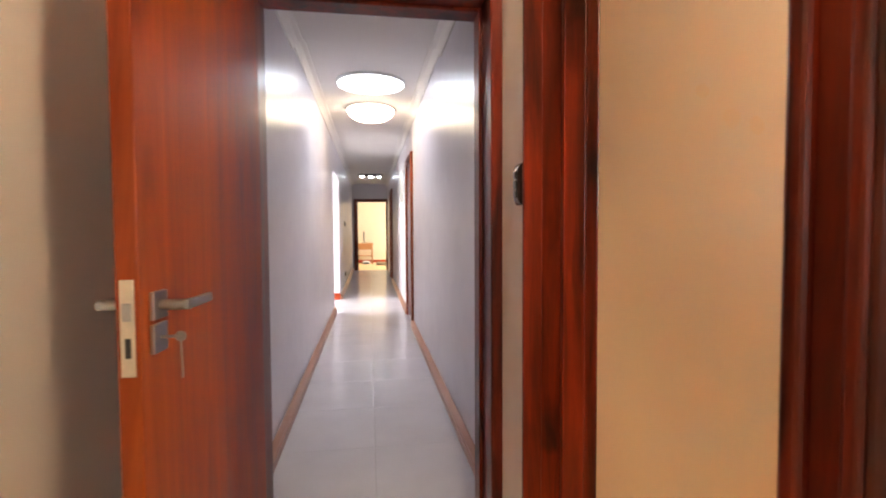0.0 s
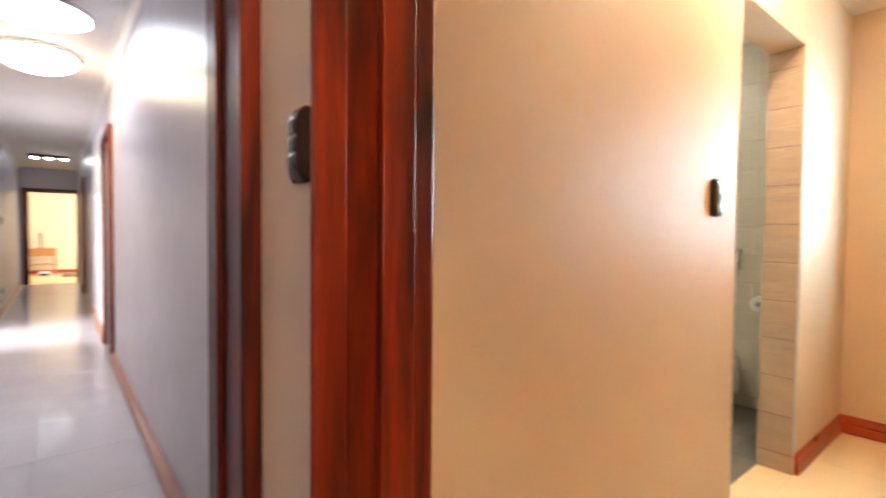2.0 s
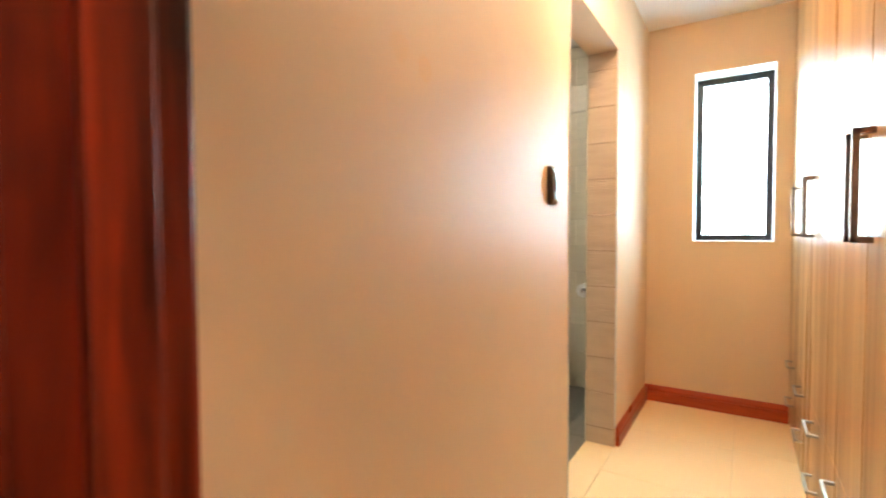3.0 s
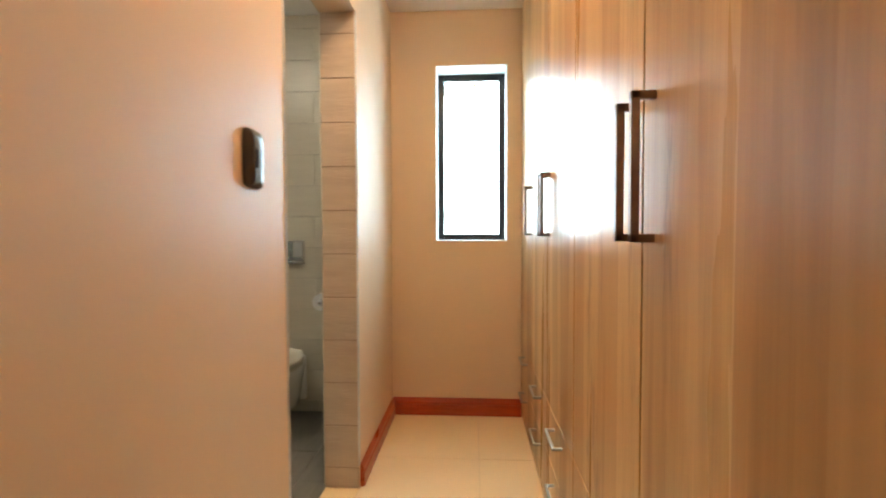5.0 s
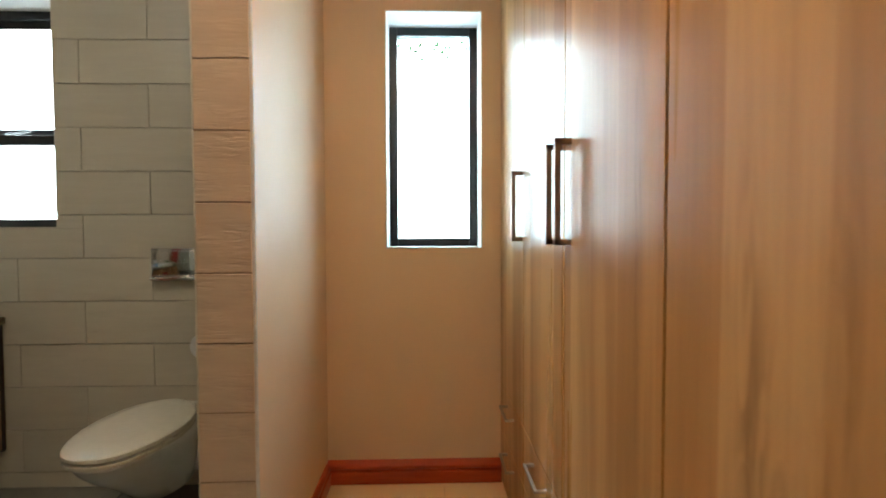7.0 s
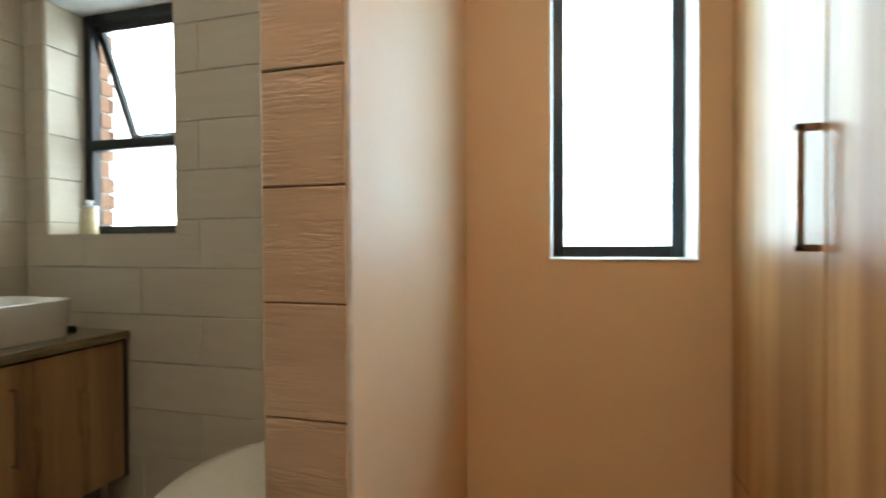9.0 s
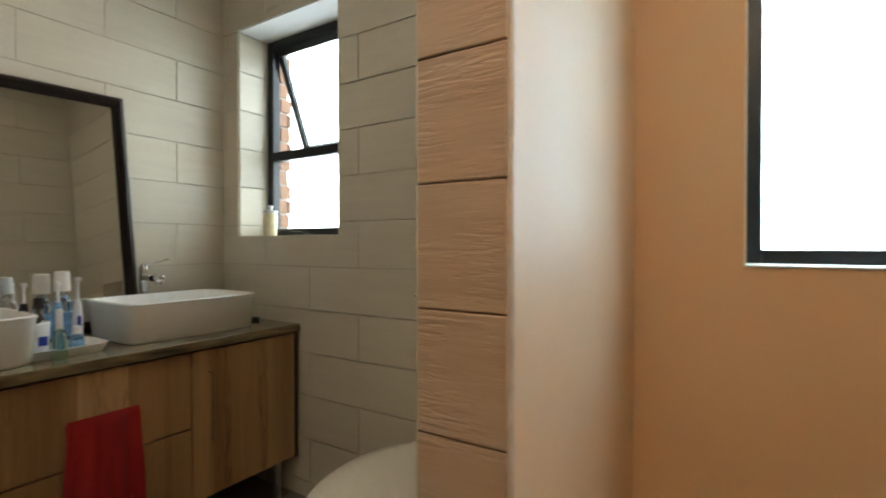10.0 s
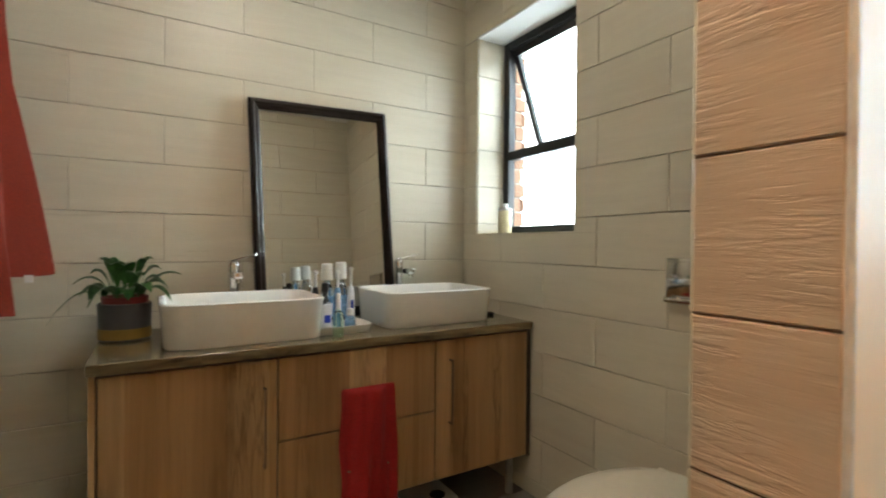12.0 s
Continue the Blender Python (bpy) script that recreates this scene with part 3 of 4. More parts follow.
XF = 4.115
win1 = tagged(thing("window_1", (XF, 1.66, 1.113), "narrow fixed window with frosted glass in a black metal frame", "window"), kind="structure")
lining(win1, *WIN, XE + 0.0005, XF, M_REVEAL)
frame_rect(1.437, 1.117, 1.883, 2.218, XF, 0.042, 0.045, win1, label="black metal frame")
pane = part("pane", box((XF + 0.02, 1.477, 1.157), (XF + 0.026, 1.843, 2.178)), M_FROST, win1, "frosted bright pane")
pane.visible_shadow = False

win2 = tagged(thing("window_2", (XF, 3.755, 1.212), "black metal bathroom window with its top sash tilted open", "window"), kind="structure")
frame_rect(3.404, 1.216, 4.106, 2.281, XF, 0.045, 0.05, win2, label="black metal frame")
part("transom", box((XF - 0.004, 3.449, 1.625), (XF + 0.05, 4.061, 1.675), 0.004), M_BLACK, win2)
p2 = part("pane", box((XF + 0.022, 3.445, 1.257), (XF + 0.028, 4.065, 1.63)), M_PANE, win2)
p2.visible_shadow = False
bm = bmesh.new()
box((0, -0.306, -0.035), (0.03, 0.306, 0), 0.003, bm)
box((0, -0.306, -0.56), (0.03, 0.306, -0.525), 0.003, bm)
box((0, -0.306, -0.525), (0.03, -0.272, -0.035), 0.003, bm)
box((0, 0.272, -0.525), (0.03, 0.306, -0.035), 0.003, bm)
tilt = Matrix.Translation((XF + 0.022, 3.755, 2.236)) @ Matrix.Rotation(radians(-20.5), 4, "Y")
bm.transform(tilt)
sash = part("sash", bm, M_BLACK, win2, "black sash hinged at its top, open outwards")
bm = box((0.012, -0.274, -0.527), (0.018, 0.274, -0.033))
bm.transform(tilt)
p3 = part("pane", bm, M_PANE, sash)
p3.visible_shadow = False
part("stay", rod((XF + 0.03, 3.80, 1.685), (XF + 0.22, 3.80, 1.74), 0.005, 8), M_BLACK, sash)
part("reveal_head", box((XE, 3.40, 2.278), (XF, 4.11, 2.2845)), M_REVEAL, win2)

structure("backdrop", box((9.0, -4, -0.3), (9.1, 16, 8)), M_SKY, "bright hazy sky beyond the garden", "sky")
# brick return outside the bathroom window
brickw = structure("wall_outside_brick", box((4.19, 4.196, -0.3), (4.33, 4.42, 3.2)), M_MORTAR, "orange face brick wall outside the window", "wall")

# ---- doors ----
def post(lo, hi, parent, name="jamb", bevel=0.004, label=""):
    return part(name, box(lo, hi, bevel), M_RED, parent, label)


# frame of the dressing doorway: lining, stop and casing strips on either side
fr = tagged(thing("door_frame_1", (0.54, 2.09, 0), "dark red-stained wooden door frame with a rebate", "door frame"), kind="structure")
post((0.428, 2.085, 0), (0.482, 2.100, 2.06), fr, "lining")
post((0.480, 2.096, 0), (0.542, 2.112, 2.06), fr, "rebate")
post((0.538, 2.078, 0), (0.602, 2.111, 2.06), fr, "stop")
post((0.600, 2.083, 0), (0.646, 2.169, 2.06), fr, "casing", 0.008)
post((0.428, 1.24, 0), (0.646, 1.262, 2.06), fr, "lining")
post((0.424, 1.165, 0), (0.449, 1.239, 2.10), fr, "casing", 0.007)
post((0.412, 1.225, 0), (0.432, 1.25, 2.06), fr, "bead", 0.006)
post((0.416, 1.172, 0), (0.426, 1.190, 2.08), fr, "bead", 0.005)
post((0.428, 1.263, 2.04), (0.646, 2.084, 2.06), fr, "head")

# frame of the corridor door
fr2 = tagged(thing("door_frame_2", (0.0, 2.5, 0), "dark red-stained wooden frame of the corridor door", "door frame"), kind="structure")
post((0.412, 2.372, 0), (0.456, 2.62, 2.03), fr2, "jamb", 0.006)
post((0.400, 2.50, 0), (0.413, 2.58, 2.0), fr2, "stop", 0.004)
post((0.452, 2.355, 0), (0.470, 2.379, 2.08), fr2, "bead", 0.005)
post((-0.382, 2.478, 0), (-0.342, 2.62, 2.03), fr2, "jamb", 0.006)
post((-0.340, 2.374, 1.988), (0.410, 2.618, 2.03), fr2, "head", 0.006)
post((-0.345, 2.50, 1.975), (0.400, 2.58, 1.99), fr2, "stop", 0.004)

# frames along the corridor
for nm, y0, y1, ztop, xx, s in (("door_frame_3", 6.85, 7.62, 2.10, HR, -1), ("door_frame_4", 12.3, 13.1, 2.10, HR, -1)):
    f = tagged(thing(nm, (xx, y0, 0), "red-stained wooden corridor door frame, architraves coloured lighter for lamplight", "door frame"), kind="structure")
    # architraves take the lighter door veneer: lamplight put into their colour
    part("architrave", box((xx - 0.03, y0 - 0.09, 0), (xx - 0.001, y0, ztop + 0.09), 0.006), M_LEAF, f)
    part("architrave", box((xx - 0.03, y1, 0), (xx - 0.001, y1 + 0.09, ztop + 0.09), 0.006), M_LEAF, f)
    post((xx - 0.029, y0, ztop), (xx - 0.001, y1, ztop + 0.09), f, "head", 0.006)
    part("door_leaf", box((xx + 0.05, y0 + 0.002, 0.005), (xx + 0.09, y1 - 0.002, ztop - 0.002), 0.003), M_LEAF, f, "stained flush door, closed")
f = tagged(thing("door_frame_5", (0.08, HE, 0), "red-stained frame of the doorway at the corridor end", "door frame"), kind="structure")
post((-0.46, HE - 0.025, 0), (-0.367, HE - 0.001, 2.15), f, "architrave")
post((0.53, HE - 0.025, 0), (0.563, HE - 0.001, 2.15), f, "architrave")
post((-0.367, HE - 0.025, 2.06), (0.53, HE - 0.001, 2.15), f, "head")
post((-0.366, HE, 0), (-0.34, HE + 0.15, 2.058), f, "jamb")
post((0.50, HE, 0), (0.529, HE + 0.15, 2.058), f, "jamb")

# the open corridor door, hung on the lobby side
HINGE, LOCK = Vector((-0.335, 2.47)), Vector((-0.381, 1.732))
d = (LOCK - HINGE)
LEAFW = d.length
door_m = Matrix.Translation((HINGE.x, HINGE.y, 0)) @ Matrix.Rotation(math.atan2(d.y, d.x), 4, "Z")
door = new("door_1")
door.matrix_basis = door_m
tagged(door, "open orange-brown stained flush wooden door with a lever handle", "door", "", "structure")


def door_part(name, bm, mat, parent=None, label="", smooth=False):
    ob = part(name, bm, mat, None, label, smooth)
    ob.parent = parent or door
    return ob


# in the door's own axes x runs from hinge to lock, +y is the side that faces the dressing passage
door_part("leaf", box((0, -0.04, 0.008), (LEAFW, 0.0, 1.985), 0.003), M_LEAF)
HX, HZ = LEAFW - 0.057, 1.078
door_part("lock_plate", box((LEAFW - 0.0005, -0.032, HZ - 0.118), (LEAFW + 0.003, -0.008, HZ + 0.052), 0.001), M_BRASS, None, "pale metal lock face plate")
door_part("latch", box((LEAFW + 0.0025, -0.026, HZ - 0.02), (LEAFW + 0.008, -0.012, HZ + 0.012), 0.002), M_STEEL)
door_part("bolt_slot", box((LEAFW + 0.0025, -0.024, HZ - 0.085), (LEAFW + 0.0036, -0.014, HZ - 0.05)), M_BPLAST)
for s, y in ((1, 0.0), (-1, -0.04)):
    rose = door_part("rose", box((HX - 0.026, y, HZ - 0.026), (HX + 0.026, y + s * 0.009, HZ + 0.026), 0.002), M_STEEL, None, "square brushed steel rose")
    bm = rod((HX, y + s * 0.008, HZ), (HX, y + s * 0.062, HZ), 0.010, 14)
    box((HX - 0.105, y + s * 0.056 - 0.006, HZ - 0.009), (HX + 0.010, y + s * 0.056 + 0.006, HZ + 0.009), 0.003, bm)
    door_part("lever", bm, M_STEEL, rose, "flat brushed steel lever")
    esc = door_part("escutcheon", box((HX - 0.026, y, HZ - 0.088), (HX + 0.026, y + s * 0.008, HZ - 0.034), 0.002), M_STEEL, None, "square steel key escutcheon")
    if s == 1:
        bm = rod((HX, 0.006, HZ - 0.06), (HX, 0.04, HZ - 0.06), 0.003, 8)
        rod((HX - 0.0012, 0.042, HZ - 0.06), (HX + 0.0012, 0.042, HZ - 0.06), 0.010, 14, bm)
        door_part("key", bm, M_STEEL, esc, "brass key in the lock")
        bm = rod((HX, 0.042, HZ - 0.068), (HX - 0.004, 0.042, HZ - 0.115), 0.002, 8)
        box((HX - 0.007, 0.0412, HZ - 0.14), (HX - 0.001, 0.0432, HZ - 0.108), 0.001, bm)
        door_part("spare_key", bm, M_STEEL, esc, "second key hanging from the ring")


# ---- switches ----
def wall_switch(place, normal, h=0.115, w=0.078, rockers=1):
    """A rounded-cornered, domed plate with a dark rocker."""
    ob = thing("light_switch", place, "glossy dark grey light switch with a dark rocker", "light switch", "light switches")
    n = Vector(normal)
    side = Vector((0, 0, 1)).cross(n)
    m = Matrix((side, Vector((0, 0, 1)), n)).transposed().to_4x4()
    m.translation = place
    bm = bmesh.new()
    rings = []
    for k, (inset, z) in enumerate(((0.0, 0.0), (0.0, 0.006), (0.003, 0.010), (0.010, 0.0145), (0.020, 0.0172), (0.030, 0.018))):
        ring = []
        for i in range(32):
            a = 2 * math.pi * i / 32
            c, s = math.cos(a), math.sin(a)
            ring.append(bm.verts.new(((w / 2 - inset) * math.copysign(abs(c) ** 0.35, c), (h / 2 - inset) * math.copysign(abs(s) ** 0.35, s), z)))
        rings.append(ring)
    for lo, hi in zip(rings, rings[1:]):
        for i in range(32):
            bm.faces.new((lo[i], lo[(i + 1) % 32], hi[(i + 1) % 32], hi[i]))
    bm.faces.new(rings[-1]), bm.faces.new(list(reversed(rings[0])))
    bm.transform(m)
    part("plate", bm, M_SWITCH, ob, "", True)
    tall = 0.046 if rockers == 1 else 0.024
    for k in range(rockers):
        c = (k - (rockers - 1) / 2) * (tall + 0.003)
        bm = box((-0.0125, c - tall / 2, 0.013), (0.0125, c + tall / 2, 0.0215), 0.003)
        bm.transform(m)
        part("rocker", bm, M_SWITCHD, ob, "black rocker")
    return ob


wall_switch((XDR, 2.175, 1.343), (-1, 0, 0), 0.120, 0.072, 3)
wall_switch((2.003, YW, 1.345), (0, -1, 0), 0.138, 0.092)
wall_switch((HL, 11.0, 1.35), (1, 0, 0))
sock = thing("wall_socket", (HL, 11.1, 0.3), "dark wall socket low on the corridor wall", "wall socket")
part("plate", box((HL, 11.04, 0.25), (HL + 0.012, 11.16, 0.34), 0.004), M_SWITCH, sock)


# ---- wardrobe units ----
def bow_handle(points, w, parent, mat, label):
    return part("handle", bar_path(points, w, w), mat, parent, label)


def wardrobe(x0, x1, columns, label):
    """A floor-to-ceiling unit with tall doors over two rows of drawers; columns: (x0, x1, handle side)."""
    ob = thing("wardrobe", (x0, FRONT - 0.6, 0), label, "wardrobe", "wardrobe run along the passage")
    part("carcass", box((x0 + 0.001, FRONT - 0.6, 0.0), (x1 - 0.001, FRONT - 0.021, CEIL - 0.003)), M_EDGE, ob, "dark inside of the carcass")
    part("plinth", box((x0 + 0.001, FRONT - 0.02, 0.0), (x1 - 0.001, FRONT - 0.006, 0.05), 0.001), M_OAK, ob)
    for c0, c1, side in columns:
        dr = part("door", box((c0 + 0.0035, FRONT - 0.02, 0.478), (c1 - 0.0035, FRONT, CEIL - 0.006), 0.0012, None, None, 1), M_OAK, ob)
        if side:
            hx = c1 - 0.052 if side > 0 else c0 + 0.030
            bow_handle([(hx, FRONT - 0.002, 1.160), (hx, FRONT + 0.033, 1.160), (hx, FRONT + 0.033, 1.400), (hx, FRONT - 0.002, 1.400)], 0.0145, dr, M_HANDLE, "square bronze bow handle")
        for z0, z1 in ((0.054, 0.262), (0.265, 0.475)):
            dw = part("drawer", box((c0 + 0.0025, FRONT - 0.02, z0), (c1 - 0.0025, FRONT, z1), 0.0012, None, None, 1), M_OAK, ob)
            c, z = (c0 + c1) / 2, z1 - 0.05
            bow_handle([(c - 0.08, FRONT - 0.002, z), (c - 0.08, FRONT + 0.032, z), (c + 0.08, FRONT + 0.032, z), (c + 0.08, FRONT - 0.002, z)], 0.010, dw, M_DHANDLE, "square steel bow handle")
    return ob


wardrobe(0.66, 1.205, [(0.66, 1.205, 1)], "light oak laminate wardrobe with a single tall door and drawers")
wardrobe(1.205, 2.36, [(1.205, 1.784, 1), (1.784, 2.36, -1)], "light oak laminate wardrobe with paired tall doors and drawers")
wardrobe(2.36, 3.385, [(2.36, 2.872, 1), (2.872, 3.385, -1)], "light oak laminate wardrobe with paired doors facing the window light")
wardrobe(3.385, XE - 0.005, [(3.385, XE - 0.005, -1)], "light oak laminate wardrobe beside the window wall")


# ---- corridor lamps, and unseen ceiling lights added for the other rooms ----
def ceiling_disc(name, place, r, mat, label, drop=0.03):
    ob = thing(name, place, label, "ceiling light", "ceiling lights")
    part("base", turned([(r + 0.012, 0), (r + 0.012, -0.02), (r, -0.024)], place, 40), M_WPLAST, ob, "", True)
    prof = [(r * math.cos(a), -0.022 - drop * math.sin(a)) for a in [i * math.pi / 16 for i in range(9)]]
    part("diffuser", turned(prof, place, 40), mat, ob, "lit white diffuser", True)
    return ob


ceiling_disc("ceiling_light", (0.04, 5.42, 2.597), 0.31, M_LAMP, "round flat white ceiling light, lit", 0.02)
# added fill light that warms the passage; no such fitting is known
ceiling_disc("ceiling_light", (2.3, 1.87, CEIL - 0.002), 0.15, M_WARM, "added unseen warm fill light on the passage ceiling", 0.05)
# unseen source, set where the open door's wall shadow points back to
ceiling_disc("ceiling_light", (0.26, 1.18, CEIL - 0.002), 0.06, M_LOBBYL, "unseen lobby ceiling light, placed for the door's shadow", 0.05)
# fill light added to brighten the window-side tiles and vanity fronts
ceiling_disc("ceiling_light", (2.75, 3.15, CEIL - 0.002), 0.15, M_BATH, "added unseen fill light on the bathroom ceiling", 0.05)
bowl = thing("crystal_ceiling_light", (0.04, 6.36, 2.597), "round crystal bowl ceiling light, lit", "ceiling light", "ceiling lights")
part("base", turned([(0.29, 0), (0.29, -0.02), (0.27, -0.03)], (0.04, 6.36, 2.597), 36), M_CHROME, bowl, "chrome ring", True)
prof = [(0.265 * math.cos(a), -0.03 - 0.13 * math.sin(a)) for a in [i * math.pi / 16 for i in range(9)]]
part("bowl", turned(prof, (0.04, 6.36, 2.597), 24), M_LAMPW, bowl, "faceted lit bowl")
spots = thing("spot_light_bar", (0.05, 13.0, 2.597), "dark ceiling fitting with small bright spots", "ceiling light")
part("plate", box((-0.24, 12.85, 2.55), (0.34, 13.15, 2.598), 0.01), M_BLACK, spots)
for x in (-0.16, 0.05, 0.26):
    part("spot", turned([(0.045, 0), (0.045, -0.02), (0.02, -0.03)], (x, 12.95, 2.552), 16), M_SPOT, spots, "lit spot")

# ---- vanity ----
CT, VF = 0.807, 3.667
van = thing("vanity_cabinet", (3.1, VF, 0), "oak laminate bathroom vanity on metal legs", "vanity cabinet")
part("body", box((2.292, VF, 0.19), (3.922, YN - 0.01, CT - 0.034), 0.001), M_EDGE, van, "dark carcass")
part("side_panel", box((2.274, VF - 0.018, 0.186), (2.291, YN - 0.01, CT - 0.034), 0.001), M_VAN, van)
part("side_panel", box((3.905, VF - 0.019, 0.186), (3.924, VF - 0.0005, CT - 0.034), 0.001), M_EDGE, van)


def vanity_front(name, x0, x1, z0, z1):
    return part(name, box((x0, VF - 0.018, z0), (x1, VF - 0.0005, z1), 0.0012), M_VAN, van)


d1 = vanity_front("door", 2.297, 2.793, 0.193, 0.764)
d2 = vanity_front("door", 3.420, 3.902, 0.193, 0.764)
w1 = vanity_front("drawer", 2.799, 3.414, 0.481, 0.764)
w2 = vanity_front("drawer", 2.799, 3.414, 0.193, 0.475)
for dd, x, z0, z1 in ((d1, 2.752, 0.411, 0.671), (d2, 3.484, 0.421, 0.681)):
    bow_handle([(x, VF - 0.016, z0), (x, VF - 0.045, z0), (x, VF - 0.045, z1), (x, VF - 0.016, z1)], 0.007, dd, M_VHANDLE, "thin bronze bar handle")
for dd, z in ((w1, 0.622), (w2, 0.33)):
    bow_handle([(3.04, VF - 0.016, z), (3.04, VF - 0.045, z), (3.195, VF - 0.045, z), (3.195, VF - 0.016, z)], 0.007, dd, M_VHANDLE, "thin bronze bar handle")
for x in (2.34, 3.10, 3.86):
    for y in (VF + 0.05, YN - 0.08):
        part("leg", rod((x, y, 0), (x, y, 0.19), 0.017, 16), M_STEEL, van, "brushed metal leg", True)

top = thing("countertop", (3.1, 3.9, CT - 0.033), "dark brown wood-grain vanity countertop", "countertop")
part("slab", box((2.271, 3.640, CT - 0.033), (3.926, YN - 0.008, CT), 0.002), M_TOP, top)
part("edge_strip", box((2.268, 3.6365, CT - 0.0325), (2.562, 3.6398, CT - 0.0008), 0.0008, None, None, 1), M_TOP, top)
part("edge_strip", box((2.564, 3.6365, CT - 0.0325), (3.926, 3.6398, CT - 0.0008), 0.0008, None, None, 1), M_TOP, top)
part("edge_strip", box((2.2675, 3.6402, CT - 0.0325), (2.2708, YN - 0.008, CT - 0.0008), 0.0008, None, None, 1), M_TOP, top)


def superloop(bm, cx, cy, hx, hy, z, power=0.28, seg=48):
    ring = []
    for i in range(seg):
        a = 2 * math.pi * (i + 0.5) / seg
        c, s = math.cos(a), math.sin(a)
        ring.append(bm.verts.new((cx + hx * math.copysign(abs(c) ** power, c), cy + hy * math.copysign(abs(s) ** power, s), z)))
    return ring


def skin(bm, rings, caps=True):
    k = len(rings[0])
    for lo, hi in zip(rings, rings[1:]):
        for i in range(k):
            bm.faces.new((lo[i], lo[(i + 1) % k], hi[(i + 1) % k], hi[i]))
    if caps:
        bm.faces.new(list(reversed(rings[0]))), bm.faces.new(rings[-1])
    bmesh.ops.recalc_face_normals(bm, faces=bm.faces)
    return bm


def basin(x0, x1, y0, y1):
    cx, cy, hx, hy = (x0 + x1) / 2, (y0 + y1) / 2, (x1 - x0) / 2, (y1 - y0) / 2
    ob = thing("basin", (cx, cy, CT), "white rectangular ceramic countertop basin", "basin", "basins on the vanity")
    bm = bmesh.new()
    steps = [(-0.017, 0.0), (-0.012, 0.010), (-0.003, 0.135), (0.0, 0.146), (-0.004, 0.150), (-0.010, 0.150), (-0.015, 0.144), (-0.030, 0.05), (-0.06, 0.028), (-0.11, 0.022)]
    skin(bm, [superloop(bm, cx, cy, hx + d, hy + d, CT + 0.001 + z, 0.26) for d, z in steps])
    part("bowl", bm, M_WHITE, ob, "", True)
    part("drain", turned([(0.028, 0.0), (0.028, 0.004), (0.02, 0.006)], (cx, cy, CT + 0.0235), 20), M_CHROME, ob, "chrome drain", True)
    return ob


basin(2.445, 2.990, 3.700, 4.090)
basin(3.240, 3.790, 3.735, 4.125)


def tap(x, y):
    ob = thing("basin_mixer_tap", (x, y, CT), "tall chrome basin mixer tap with a lever", "tap", "taps on the vanity")
    part("column", turned([(0.027, 0), (0.027, 0.006), (0.021, 0.012), (0.021, 0.225), (0.023, 0.235), (0.023, 0.262), (0.018, 0.272)], (x, y, CT), 24), M_CHROME, ob, "", True)
    bm = box((x - 0.017, y - 0.15, CT + 0.205), (x + 0.017, y - 0.012, CT + 0.232), 0.006)
    rod((x, y - 0.137, CT + 0.192), (x, y - 0.137, CT + 0.208), 0.011, 14, bm)
    part("spout", bm, M_CHROME, ob, "", True)
    bm = box((-0.010, -0.012, -0.004), (0.105, 0.012, 0.004), 0.003)
    bm.transform(Matrix.Translation((x, y - 0.005, CT + 0.276)) @ Matrix.Rotation(radians(-35), 4, "Z") @ Matrix.Rotation(radians(-14), 4, "Y"))
    part("lever", bm, M_CHROME, ob, "chrome lever", True)
    return ob


tap(2.722, 4.165)
tap(3.505, 4.185)

# mirror standing on the counter, leaning on the tiles
mir = new("mirror")
up = Vector((-0.030, 0.075, 0.98)).normalized()
side = Vector((1, 0, 0)) - up * up.x
side.normalize()
mm = Matrix((side, up, side.cross(up))).transposed().to_4x4()
mm.translation = (3.139, 4.140, CT + 0.004)
mir.matrix_basis = mm
tagged(mir, "rectangular mirror in a dark moulded frame leaning on tiles", "mirror")
MW, MH, FW = 0.326, 0.997, 0.046
bm = bmesh.new()
prof = [(0.0, -0.012), (0.0, 0.014), (0.008, 0.022), (0.018, 0.024), (0.026, 0.016), (0.036, 0.014), (FW, 0.004), (FW, -0.012)]
corners = [(-MW, 0, 1, 1), (MW, 0, -1, 1), (MW, MH, -1, -1), (-MW, MH, 1, -1)]
rings = [[bm.verts.new((cx + sx * d, cy + sy * d, z)) for d, z in prof] for cx, cy, sx, sy in corners]
for a in range(4):
    ra, rb = rings[a], rings[(a + 1) % 4]
    for i in range(len(prof)):
        j = (i + 1) % len(prof)
        bm.faces.new((ra[i], rb[i], rb[j], ra[j]))
bmesh.ops.recalc_face_normals(bm, faces=bm.faces)
o = part("mirror_frame", bm, M_MFRAME, None, "dark brown moulded frame")
o.parent = mir
o = part("mirror_glass", box((-MW + FW - 0.004, FW - 0.004, -0.008), (MW - FW + 0.004, MH - FW + 0.004, 0.001)), M_MIRROR, None, "silvered glass")
o.parent = mir

# ---- things on the counter ----
px, py = 2.345, 4.035
plant = thing("potted_plant", (px, py, CT), "peace lily in a charcoal pot with a mustard base", "potted plant")
part("pot", turned([(0.074, 0.001), (0.079, 0.006), (0.083, 0.132), (0.079, 0.134), (0.076, 0.12), (0.072, 0.08)], (px, py, CT), 40), M_POT, plant, "", True)
part("pot_band", turned([(0.0802, 0.010), (0.0814, 0.046), (0.0826, 0.046), (0.0822, 0.010)], (px, py, CT), 40), M_POTBAND, plant, "mustard painted band", True)
part("inner_pot", turned([(0.068, 0.09), (0.073, 0.156), (0.069, 0.156), (0.066, 0.12)], (px, py, CT), 32), M_POTRED, plant, "dark red nursery pot", True)
